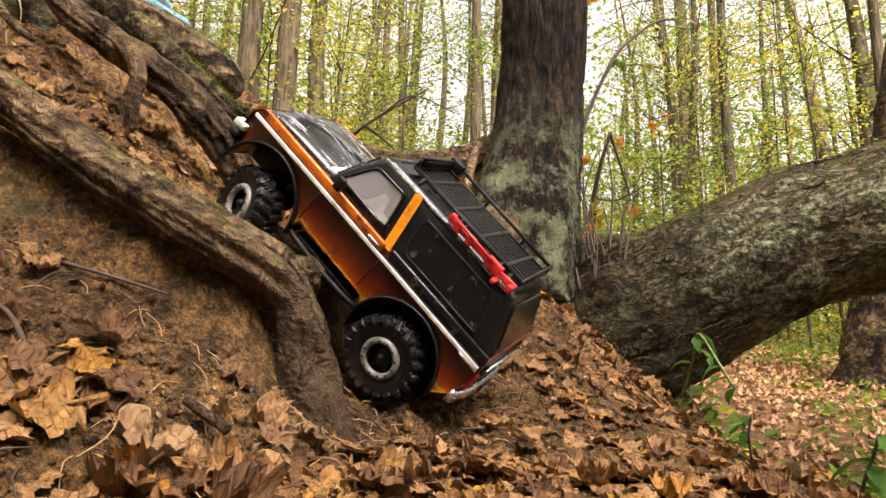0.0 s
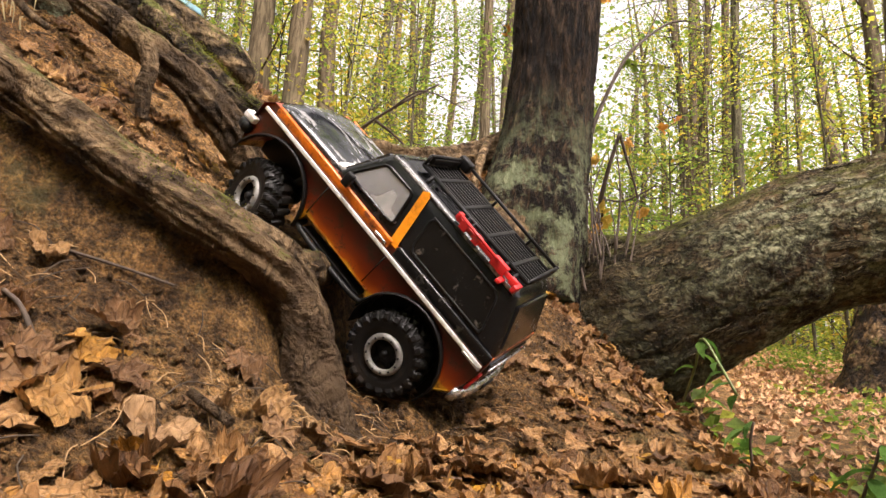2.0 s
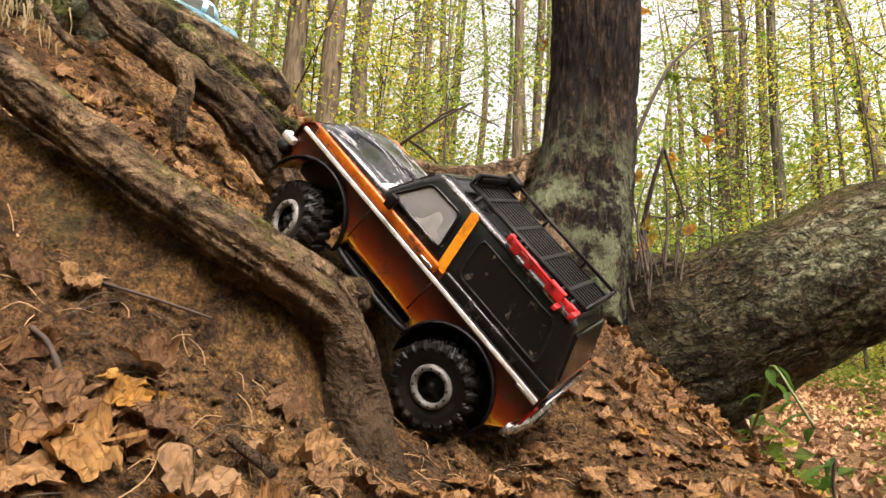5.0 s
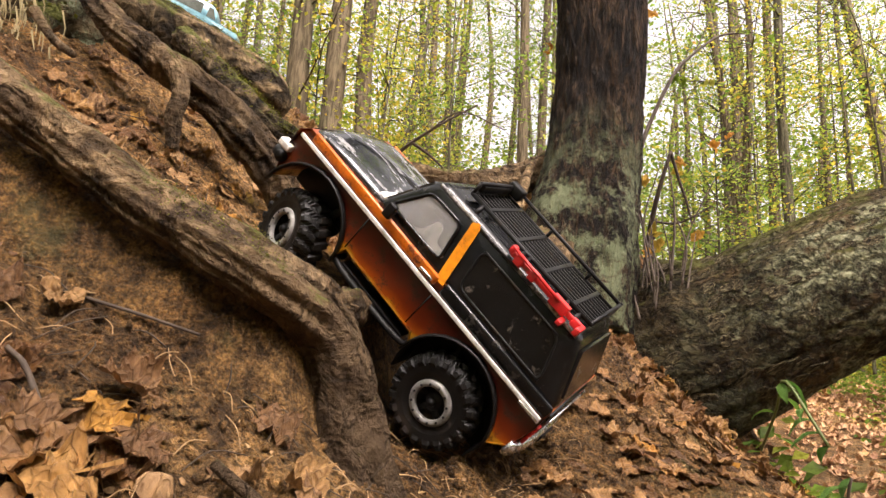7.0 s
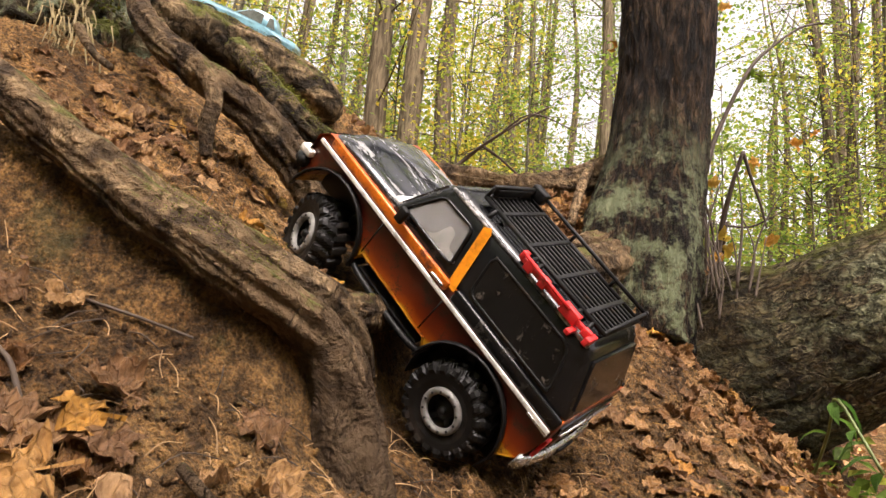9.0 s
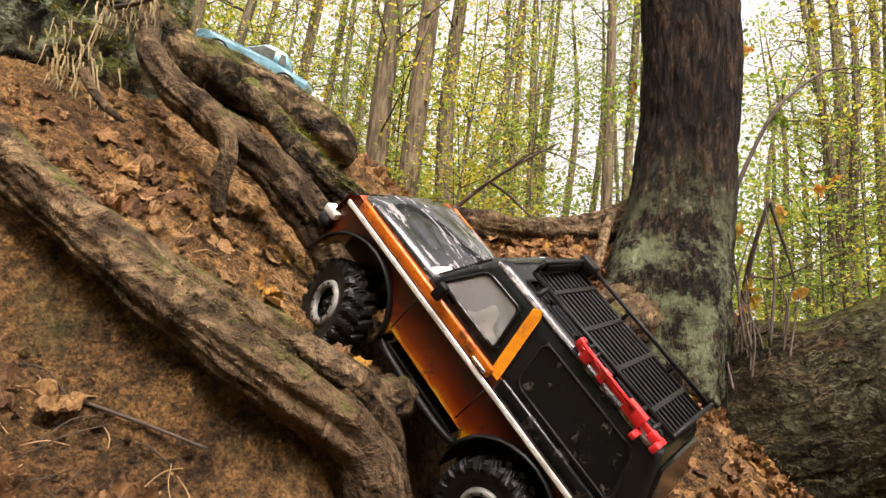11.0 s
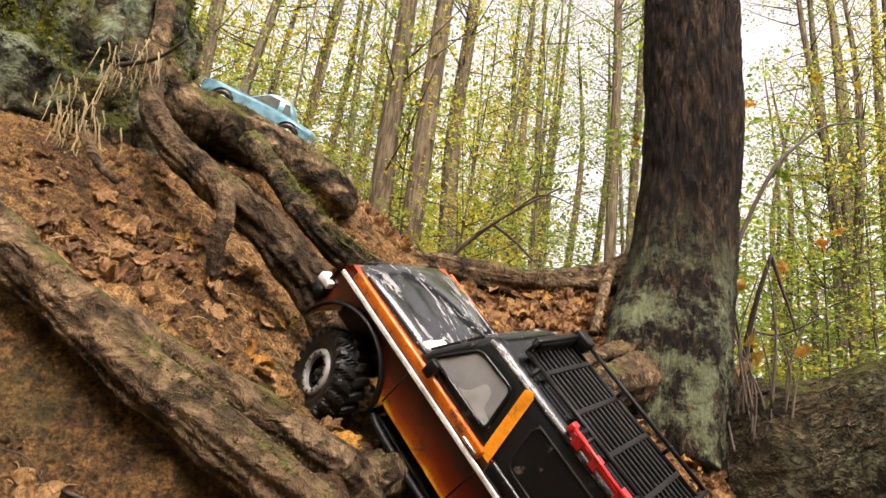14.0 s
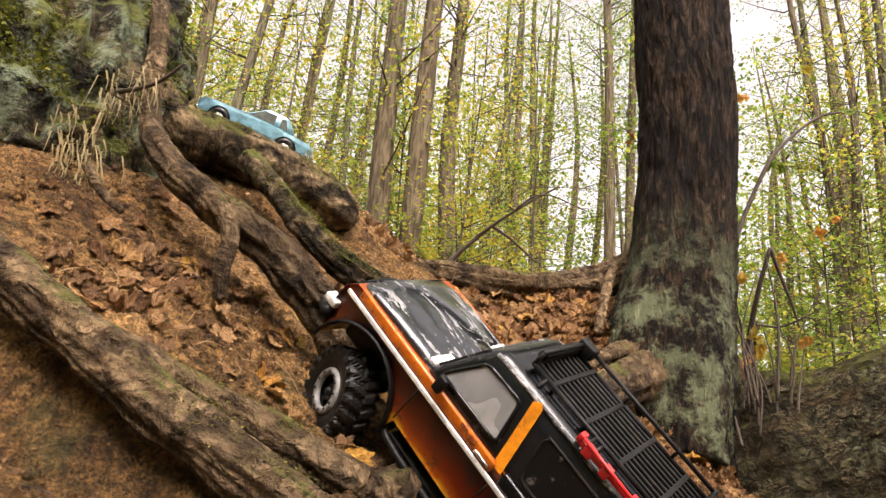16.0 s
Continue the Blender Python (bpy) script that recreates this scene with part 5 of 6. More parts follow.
LEAVES = [leaf_mesh("fallen_leaf", i, DRY_LEAF) for i in range(14)]
FLAT_LEAVES = [leaf_mesh("fallen_leaf", 120 + i, DAMP_LEAF, (0.4, 0.72, 1.0), calm=2.5) for i in range(12)] + LEAVES[:4]
PATH_LEAVES = [leaf_mesh("fallen_leaf", 70 + i, PATH_LEAF, (1.0,), True) for i in range(5)]
LEAF_OBJ = leaf_material("dry_leaf_single", [(0.0, (0.12, 0.058, 0.022)), (0.3, (0.20, 0.105, 0.042)), (0.6, (0.29, 0.165, 0.074)), (0.9, (0.36, 0.22, 0.105)), (0.96, (0.36, 0.17, 0.026)), (1.0, (0.42, 0.25, 0.03))], 0.1, 0.55, island=False, veins=True)
LEAVES_OBJ = [leaf_mesh("fallen_leaf", 20 + i, LEAF_OBJ) for i in range(12)]


def ground_frames(xs, ys):
    """Place and normal of the rough ground under many points."""
    e = 0.012
    z = ground_z(xs, ys)
    nx = (ground_z(xs + e, ys) - ground_z(xs - e, ys)) / (2 * e)
    ny = (ground_z(xs, ys + e) - ground_z(xs, ys - e)) / (2 * e)
    out = []
    for x, y, zz, a, b in zip(xs, ys, z, nx, ny):
        p = Vector((x, y, zz))
        v = ground_rough(p)
        out.append((Vector((x - 0.3 * v, y - 0.5 * v, zz + v)), Vector((-a, -b, 1)).normalized()))
    return out


def sample(count, area, seed, keep):
    """Random points of an area, kept by a density."""
    r = np.random.RandomState(seed)
    xs, ys = np.zeros(0), np.zeros(0)
    while len(xs) < count:
        x, y = r.uniform(area[0], area[1], 4000), r.uniform(area[2], area[3], 4000)
        ok = r.rand(4000) < keep(x, y)
        xs, ys = np.append(xs, x[ok]), np.append(ys, y[ok])
    return ground_frames(xs[:count], ys[:count])


def turn_on(nrm, rng, tilt):
    return nrm.to_track_quat("Z", "Y") @ Euler((rng.gauss(0, tilt), rng.gauss(0, tilt), rng.uniform(0, 6.28))).to_quaternion()


def clear_of_truck(p):
    q = TRUCK_POSE.inverted() @ p
    return not (abs(q.x) < 0.29 and abs(q.y) < 0.135 and q.z > -0.035)


def leaf_uvs(me):
    """One coordinate pair a vertex, read back from the loops."""
    uv = [(0.0, 0.0)] * len(me.vertices)
    for lp, d in zip(me.loops, me.uv_layers[0].data):
        uv[lp.vertex_index] = tuple(d.uv)
    return uv


UVS = {me.name: leaf_uvs(me) for me in LEAVES + FLAT_LEAVES + PATH_LEAVES}


def strew(name, count, area, size, tilt, lift, seed, keep, label, material=DRY_LEAF, shapes=LEAVES):
    rng = random.Random(seed)
    verts, faces, flat = [], [], []
    for p, nrm in sample(count, area, seed, keep):
        q = turn_on(nrm, rng, tilt)
        s = rng.uniform(*size)
        p = p + nrm * (s * 0.01 + rng.uniform(0, lift))
        if not clear_of_truck(p):
            continue
        m = Matrix.LocRotScale(p, q, (s, s * rng.uniform(0.75, 1), s))
        me = rng.choice(shapes)
        k = len(verts)
        verts += [tuple(m @ v.co) for v in me.vertices]
        flat += UVS[me.name]
        faces += [tuple(i + k for i in f.vertices) for f in me.polygons]
    ob = mesh_part(name, verts, faces, material)
    lay_uv(ob.data, flat)
    return tagged(ob, label, "leaves", kind="stuff")


def patch(cx, cy, rx, ry):
    return lambda x, y: np.exp(-((x - cx) / rx) ** 2 - ((y - cy) / ry) ** 2)


def gully(x, y):
    b = behind(x, y)
    line = -0.30 + 0.28 * (y - 1.0)
    return smooth01((b - 0.03) / 0.06) * np.exp(-((x - line) / 0.17) ** 2) * smooth01((y - 1.0) / 0.25) + 0.03 * np.exp(-((x - line) / 0.17) ** 2)


def low_bed(x, y):
    b = behind(x, y)
    return smooth01((-b - 0.10) / 0.1) * smooth01((x + 0.22 + 0.5 * np.maximum(0, 0.62 - y)) / 0.12) * np.where(y < 0.85, 1.0, np.where(x < 0.12 + 0.16 * (y - 0.9), 0.12, 0.30)) * smooth01((0.62 + 0.1 * y - x) / 0.2)


strew("leaf_litter", 1050, (-0.65, 0.15, 0.9, 2.05), (0.04, 0.075), 0.24, 0.014, 1, gully, "dry brown maple leaves filling the root gully", DRY_LEAF, FLAT_LEAVES)
strew("leaf_litter", 1350, (-0.35, 1.1, 0.3, 1.9), (0.035, 0.068), 0.09, 0.005, 2, low_bed, "damp brown maple leaves heaped below the bank", DAMP_LEAF, FLAT_LEAVES)
strew("leaf_litter", 85, (-0.85, -0.30, 0.72, 1.15), (0.028, 0.055), 0.22, 0.005, 3, lambda x, y: (patch(-0.62, 0.85, 0.09, 0.10)(x, y) + 0.8 * patch(-0.5, 0.98, 0.07, 0.07)(x, y) + 0.10), "brown leaves caught on the bare bank", DRY_LEAF, FLAT_LEAVES)
strew("leaf_litter", 46, (-0.55, 0.05, 0.3, 0.62), (0.05, 0.085), 0.2, 0.010, 4, lambda x, y: 0.9 * patch(-0.30, 0.42, 0.28, 0.14)(x, y), "large curled damp leaves at the foot of the bank", DAMP_LEAF)
strew("leaf_litter", 220, (-1.0, 0.2, 1.4, 2.3), (0.04, 0.07), 0.5, 0.01, 6, lambda x, y: 0.8 * smooth01((y - 1.5 + 0.2 * x) / 0.2), "brown leaves on the top of the bank")
strew("leaf_litter", 6500, (0.5, 5.0, 1.9, 9.5), (0.045, 0.085), 0.25, 0.012, 5, lambda x, y: 0.9 * smooth01((x - 0.32 * y + 0.3) / 0.6), "pale tan leaves covering the woodland path", PATH_LEAF, PATH_LEAVES)
strew("leaf_litter", 200, (0.15, 0.6, 1.6, 2.3), (0.03, 0.06), 0.6, 0.03, 9, patch(0.34, 1.92, 0.13, 0.15), "dead leaves caught between the trunk and the leaning stem")
rng = random.Random(77)
PALE = leaf_material("pale_tan_leaf", [(0.0, (0.15, 0.078, 0.034)), (0.5, (0.23, 0.128, 0.058)), (0.9, (0.31, 0.19, 0.095)), (1.0, (0.38, 0.19, 0.035))], 0.1, 0.55, island=False, veins=True)
PALE_ME = [leaf_mesh("fallen_leaf", 90 + i, PALE) for i in range(6)]
SPOTS = [(-0.233, 0.695, 0.065), (-0.421, 0.63, 0.05), (-0.453, 0.60, 0.06), (-0.32, 0.61, 0.075), (-0.318, 0.58, 0.07), (-0.315, 0.55, 0.07), (-0.283, 0.575, 0.07), (-0.347, 0.545, 0.07), (-0.296, 0.52, 0.085), (-0.182, 0.65, 0.06), (-0.34, 0.53, 0.08), (-0.275, 0.57, 0.05), (-0.161, 0.635, 0.06), (-0.24, 0.55, 0.08), (-0.531, 1.03, 0.05), (-0.843, 1.02, 0.035), (-0.361, 0.989, 0.05), (-0.303, 0.924, 0.04), (0.08, 1.233, 0.05), (0.039, 1.251, 0.05), (0.163, 1.214, 0.05), (0.224, 1.526, 0.05)]
SPOTS += [(rng.uniform(-0.60, -0.36), rng.uniform(0.46, 0.60), rng.uniform(0.045, 0.07)) for _ in range(6)]
SPOTS += [(rng.uniform(-0.05, 0.25), rng.uniform(0.95, 1.5), rng.uniform(0.035, 0.055)) for _ in range(12)]
SPOTS += [(rng.uniform(-0.75, -0.5), rng.uniform(0.78, 0.95), rng.uniform(0.035, 0.05)) for _ in range(10)]
for i, ((p, nrm), (_, _, s)) in enumerate(zip(ground_frames(np.array([q[0] for q in SPOTS]), np.array([q[1] for q in SPOTS])), SPOTS)):
    if not clear_of_truck(p):
        continue
    ob = new("fallen_leaf", PALE_ME[i % 6])
    ob.matrix_basis = Matrix.LocRotScale(p + nrm * 0.007, turn_on(nrm, rng, 0.12), (s, s * 0.9, s))
    tagged(ob, "large pale tan curled maple leaf", "leaf", group="fallen leaves")
single = sample(44, (-0.7, 0.2, 0.33, 0.95), 77, lambda x, y: np.where(np.abs(behind(x, y)) < 0.045, 0.0, np.where(y < 0.5, 0.8, 0.5)))
for p, nrm in single:
    s = rng.uniform(0.03, 0.07)
    p = p + nrm * (0.002 + s * 0.01)
    if not clear_of_truck(p):
        continue
    ob = new("fallen_leaf", rng.choice(LEAVES_OBJ))
    ob.matrix_basis = Matrix.LocRotScale(p, turn_on(nrm, rng, 0.25), (s, s * rng.uniform(0.75, 1), s))
    tagged(ob, "curled dry brown maple leaf on bare soil", "leaf", group="fallen leaves")

# ---- small growth and clutter round the roots ----
def crumb_mesh():
    bm = bmesh.new()
    bmesh.ops.create_icosphere(bm, subdivisions=1, radius=1)
    return [v.co.copy() for v in bm.verts], [tuple(v.index for v in f.verts) for f in bm.faces]


def clods(name, count, area, seed, keep, size, material, label):
    r = random.Random(seed)
    cv, cf = crumb_mesh()
    verts, faces = [], []
    for p, nrm in sample(count, area, seed, keep):
        s = size[0] + (size[1] - size[0]) * r.random() ** 3
        m = Matrix.LocRotScale(p + nrm * s * 0.25, Euler((r.uniform(0, 6), r.uniform(0, 6), r.uniform(0, 6))), (s * r.uniform(0.7, 1.5), s, s * r.uniform(0.4, 0.9)))
        k = len(verts)
        verts += [tuple(m @ (v * r.uniform(0.75, 1.2))) for v in cv]
        faces += [tuple(i + k for i in f) for f in cf]
    ob = mesh_part(name, verts, faces, material)
    return tagged(ob, label, "soil", kind="stuff")


def bank(x, y):
    b = behind(x, y)
    return np.where((b < 0.0) & (x < 0.0), 0.9, 0.0) + np.where((b > 0.03) & (x < -0.35), 0.5, 0.0) + np.where((b < -0.03) & (x >= -0.05) & (y > 0.85), 0.8, 0.0)


clods("soil_crumbs", 7000, (-0.85, 0.35, 0.38, 1.9), 91, bank, (0.0012, 0.005), SOIL, "loose crumbs of damp brown soil")
clods("soil_lumps", 3200, (-0.85, 0.3, 0.38, 1.9), 92, bank, (0.003, 0.0085), SOIL, "larger lumps of damp brown soil")
FLAKE = leaf_material("leaf_crumbs", [(0.0, (0.05, 0.022, 0.008)), (0.4, (0.15, 0.075, 0.028)), (0.8, (0.28, 0.165, 0.07)), (1.0, (0.36, 0.24, 0.11))], 0.0, 0.6)


def flakes(count, area, seed, keep, size, label):
    """Small broken bits of leaf and bark pressed on the soil."""
    r = random.Random(seed)
    verts, faces = [], []
    for p, nrm in sample(count, area, seed, keep):
        q = turn_on(nrm, r, 0.35)
        s = size[0] + (size[1] - size[0]) * r.random() ** 2
        k, n = len(verts), r.choice((4, 5, 6))
        for j in range(n):
            a = 6.283 * j / n
            verts.append(tuple(p + nrm * 0.002 + q @ Vector((s * math.cos(a) * r.uniform(0.6, 1.1), s * 0.6 * math.sin(a) * r.uniform(0.6, 1.1), s * r.uniform(-0.2, 0.25)))))
        faces.append(tuple(range(k, k + n)))
    return tagged(mesh_part("leaf_crumbs", verts, faces, FLAKE, smooth=False), label, "leaf bits", kind="stuff")


flakes(1900, (-0.85, 0.35, 0.38, 1.9), 95, bank, (0.002, 0.007), "broken brown leaf bits strewn over the soil")
NEEDLE = simple("dry_straw", (0.36, 0.22, 0.10), 0.6)
TWIG = simple("brown_twig_bark", (0.052, 0.034, 0.021), 0.75, scale=60, rel=0.001)


def strands(name, count, area, seed, keep, length, radius, material, label, category):
    """Fine rootlets and needles lying on the soil."""
    r = random.Random(seed)
    verts, faces = [], []
    for p, nrm in sample(count, area, seed, keep):
        q = turn_on(nrm, r, 0.15)
        ln = r.uniform(*length)
        a = q @ Vector((ln / 2, 0, 0.003))
        c = q @ Vector((0, r.uniform(-0.2, 0.2) * ln, 0.006))
        vv, ff = tube_data([(*(p - a), radius), (*(p + c), radius), (*(p + a), radius * 0.5)], 7, 4)
        k = len(verts)
        verts += vv
        faces += [tuple(i + k for i in f) for f in ff]
    ob = mesh_part(name, verts, faces, material)
    return tagged(ob, label, category, kind="stuff")


strands("pine_needles", 420, (-0.75, 0.1, 0.38, 1.3), 17, bank, (0.02, 0.06), 0.0006, NEEDLE, "dry straw-coloured needles lying on the soil", "needles")
strands("rootlets", 130, (-0.75, 0.0, 0.4, 1.1), 18, bank, (0.03, 0.09), 0.0007, TWIG, "thin brown rootlets in the bank", "roots")


def twig(label, pts, r0, r1, material=TWIG, name="twig", category="twig"):
    n = len(pts)
    ob = tube(name, [(*p, r0 + (r1 - r0) * i / (n - 1)) for i, p in enumerate(pts)], material, None, rings=6 * n, seg=8, rough=0.12, freq=60)
    return tagged(ob, label, category)


twig("bent bare stem beside the main trunk", [(0.348, 2.343, 0.811), (0.359, 2.255, 0.995), (0.379, 2.194, 1.115), (0.412, 2.146, 1.238)], 0.0100, 0.0060)
twig("broken bare stem hanging from a bent stick", [(0.412, 2.146, 1.238), (0.438, 2.172, 1.161), (0.467, 2.198, 1.085), (0.485, 2.217, 1.020)], 0.0060, 0.0030)
twig("thin brown stem beside the main trunk", [(0.351, 2.302, 0.805), (0.343, 2.243, 0.925), (0.321, 2.181, 1.042), (0.252, 2.096, 1.184), (0.199, 2.041, 1.258)], 0.0050, 0.0020)
twig("thin upright brown stem", [(0.319, 2.314, 0.805), (0.319, 2.256, 0.960), (0.315, 2.228, 1.090), (0.305, 2.204, 1.205)], 0.0060, 0.0030)
twig("thin upright dark stem", [(0.360, 2.272, 0.834), (0.363, 2.238, 0.925), (0.371, 2.190, 1.030)], 0.0050, 0.0040)
twig("bare side branch over the leaning stem", [(0.371, 2.214, 1.026), (0.434, 2.202, 1.018), (0.486, 2.167, 1.035), (0.530, 2.149, 1.059)], 0.0040, 0.0020)
twig("crooked dead twig on the leaning stem", [(0.425, 2.206, 0.766), (0.468, 2.183, 0.742), (0.535, 2.172, 0.766), (0.586, 2.153, 0.799), (0.622, 2.134, 0.820)], 0.0050, 0.0060)
twig("pale forked rootlet at the trunk foot", [(0.088, 1.960, 0.737), (0.141, 1.957, 0.729), (0.171, 1.960, 0.743), (0.190, 1.961, 0.757)], 0.0040, 0.0050)
twig("pale forked rootlet below the trunk", [(0.171, 1.960, 0.743), (0.153, 1.946, 0.708), (0.139, 1.931, 0.678)], 0.0040, 0.0020)
twig("thin branch rising beside the trunk", [(0.316, 2.272, 1.211), (0.357, 2.282, 1.365), (0.452, 2.284, 1.582), (0.533, 2.322, 1.693), (0.644, 2.372, 1.797), (0.761, 2.443, 1.849)], 0.0090, 0.0030)
twig("short stub by the trunk", [(0.265, 2.187, 1.042), (0.279, 2.164, 1.173), (0.294, 2.135, 1.322)], 0.0120, 0.0080)
twig("fallen bare branch on the wood floor", [(-0.920, 3.412, 1.618), (-0.834, 3.403, 1.711), (-0.691, 3.399, 1.837), (-0.519, 3.404, 1.960), (-0.347, 3.416, 2.066)], 0.0140, 0.0050)
twig("fork of the fallen bare branch", [(-0.691, 3.399, 1.837), (-0.590, 3.451, 1.777), (-0.467, 3.526, 1.678)], 0.0090, 0.0050)
twig("upper fork of the fallen branch", [(-0.777, 3.397, 1.772), (-0.596, 3.355, 1.881), (-0.420, 3.318, 1.973), (-0.196, 3.407, 1.914)], 0.0070, 0.0030)
twig("bare twig beneath the mossy trunk", [(-0.837, 0.971, 1.093), (-0.785, 0.964, 1.093), (-0.739, 0.954, 1.097), (-0.695, 0.947, 1.122)], 0.0050, 0.0020)
twig("dead stick lying on the bank", [(-0.691, 0.813, 0.862), (-0.674, 0.816, 0.838), (-0.651, 0.821, 0.814), (-0.624, 0.825, 0.796)], 0.0080, 0.0050, ROOT)
twig("short broken stick on the soil", [(-0.228, 0.593, 0.294), (-0.211, 0.587, 0.285), (-0.192, 0.580, 0.276), (-0.182, 0.577, 0.270)], 0.0045, 0.0055, ROOT)
twig("straight dead stick on the soil", [(-0.395, 0.556, 0.372), (-0.375, 0.554, 0.359), (-0.356, 0.551, 0.335), (-0.345, 0.551, 0.321)], 0.0022, 0.0028)
twig("thin rootlet along the bank", [(-0.436, 0.636, 0.436), (-0.393, 0.650, 0.427), (-0.351, 0.665, 0.417), (-0.303, 0.682, 0.404)], 0.0020, 0.0015)

# thicket of dead stems in the fork between the trunk and the leaning stem
rng = random.Random(88)
for i in range(17):
    bx, by, bz = rng.uniform(0.262, 0.40), rng.uniform(1.885, 1.955), rng.uniform(0.60, 0.76)
    ln, lx, ly = rng.uniform(0.12, 0.42), rng.gauss(0.02, 0.05), rng.uniform(-0.01, 0.09)
    mid = (bx + lx * 0.35 + rng.gauss(0, 0.012), by + ly * 0.4, bz + ln * 0.5)
    twig("thin dead brown stem in the trunk fork", [(bx, by, bz), mid, (bx + lx, by + ly, bz + ln)], rng.uniform(0.0022, 0.0045), 0.0012)
# leaves still hanging on the twigs
HANG = leaf_material("orange_hanging_leaf", [(0.0, (0.50, 0.20, 0.03)), (0.5, (0.55, 0.30, 0.05)), (1.0, (0.42, 0.36, 0.05))], 0.45, island=False)
HANG_ME = [leaf_mesh("hanging_leaf", 40 + i, HANG) for i in range(3)]
rng = random.Random(21)
for i, p in enumerate([(0.485, 2.141, 0.957), (0.454, 2.198, 1.222), (0.438, 2.206, 1.189), (0.636, 2.513, 1.417), (0.748, 2.717, 1.553), (0.358, 2.204, 0.983), (0.380, 2.214, 0.945), (0.348, 2.203, 0.917), (0.335, 2.190, 1.148), (0.598, 2.308, 1.930), (0.364, 2.190, 1.761), (0.031, 2.148, 1.608), (0.757, 2.445, 1.988)]):
    ob = new("hanging_leaf", HANG_ME[i % 3])
    s = rng.uniform(0.05, 0.075)
    ob.matrix_basis = Matrix.LocRotScale(p, Euler((rng.uniform(0.6, 1.5), rng.uniform(-0.5, 0.5), rng.uniform(0, 6.28))), (s, s, s))
    tagged(ob, "yellow-orange autumn leaf on a thin twig", "leaf", group="hanging leaves")

twig("thin side twig with green leaves", [(0.452, 2.284, 1.582), (0.505, 2.32, 1.585), (0.58, 2.36, 1.605), (0.66, 2.40, 1.612)], 0.0030, 0.0012)
twig("thin rising twig with green leaves", [(0.533, 2.322, 1.693), (0.585, 2.34, 1.81), (0.625, 2.38, 1.955)], 0.0030, 0.0012)
twig("drooping end of a leafy twig", [(0.644, 2.372, 1.797), (0.74, 2.36, 1.80), (0.83, 2.39, 1.785)], 0.0030, 0.0012)
GREEN_HANG = leaf_material("bright_green_hanging_leaf", [(0.0, (0.14, 0.24, 0.03)), (0.6, (0.22, 0.32, 0.04)), (1.0, (0.36, 0.36, 0.05))], 0.6, island=False)
GREEN_ME = [leaf_mesh("hanging_leaf", 140 + i, GREEN_HANG, calm=1.6) for i in range(4)]
for i, p in enumerate([(0.455, 2.29, 1.575), (0.488, 2.31, 1.580), (0.520, 2.33, 1.592), (0.545, 2.34, 1.590), (0.607, 2.37, 1.600), (0.644, 2.39, 1.606), (0.601, 2.36, 1.90), (0.628, 2.38, 1.945), (0.721, 2.36, 1.795), (0.500, 2.32, 1.570), (0.822, 2.39, 1.783), (0.575, 2.35, 1.585), (0.770, 2.37, 1.788), (0.470, 2.30, 1.578)]):
    ob = new("hanging_leaf", GREEN_ME[i % 4])
    k = rng.uniform(0.035, 0.058)
    ob.matrix_basis = Matrix.LocRotScale(p, Euler((rng.uniform(0.3, 1.3), rng.uniform(-0.4, 0.4), rng.uniform(0, 6.28))), (k, k, k))
    tagged(ob, "bright green maple leaf on a thin twig", "leaf", group="green hanging leaves")


# green plants beside the path
def ovate_leaf(name, seed):
    r = random.Random(seed)
    rows = []
    for k in range(7):
        t = k / 6
        w = 0.22 * math.sin(math.pi * min(1, t * 1.02)) ** 0.8 * (1.1 - 0.35 * t)
        zc = 0.12 * math.sin(math.pi * t) - 0.25 * t * t * r.uniform(0.6, 1.3)
        rows.append([(-w, t, zc + 0.06), (0, t, zc), (w, t, zc + 0.06)])
    verts = [p for row in rows for p in row]
    faces = [(3 * k + j, 3 * k + j + 1, 3 * k + j + 4, 3 * k + j + 3) for k in range(6) for j in range(2)]
    me = bpy.data.meshes.new(name)
    me.from_pydata(verts, [], faces)
    me.materials.append(FRESH_LEAF)
    me.polygons.foreach_set("use_smooth", [True] * len(faces))
    return me


OVATE = [ovate_leaf("leaf", i) for i in range(4)]


def green_plant(stem, count, size, seed, label):
    r = random.Random(seed)
    t = thing("seedling", label, "plant", group="green seedlings")
    tube("stem", [(*p, 0.0022) for p in stem], simple("green_stem", (0.10, 0.13, 0.03), 0.5) if seed == 1 else TWIG, t, rings=16, seg=6)
    sp = spline([(*p, 0) for p in stem], 40)
    for i in range(count):
        k = int(39 * (0.25 + 0.75 * i / max(1, count - 1)))
        ob = new("leaf", OVATE[i % 4])
        ob.parent = t
        s = size * r.uniform(0.75, 1.2)
        ob.matrix_basis = Matrix.LocRotScale(Vector(sp[k][:3]), Euler((r.uniform(-0.9, 0.1), r.uniform(-0.4, 0.4), r.uniform(0, 6.28))), (s, s, s))
    return t


green_plant([(0.367, 1.254, 0.336), (0.372, 1.188, 0.394), (0.372, 1.146, 0.436), (0.392, 1.118, 0.388), (0.409, 1.100, 0.344)], 9, 0.045, 1, "green seedling with drooping ovate leaves")
green_plant([(0.422, 1.084, 0.206), (0.417, 1.074, 0.246), (0.413, 1.065, 0.278), (0.416, 1.058, 0.306)], 6, 0.042, 2, "small green seedling above the fallen leaves")
green_plant([(0.495, 0.938, 0.194), (0.502, 0.930, 0.228), (0.512, 0.924, 0.256), (0.519, 0.918, 0.283)], 7, 0.05, 3, "bright green seedling at the edge of the leaf bed")

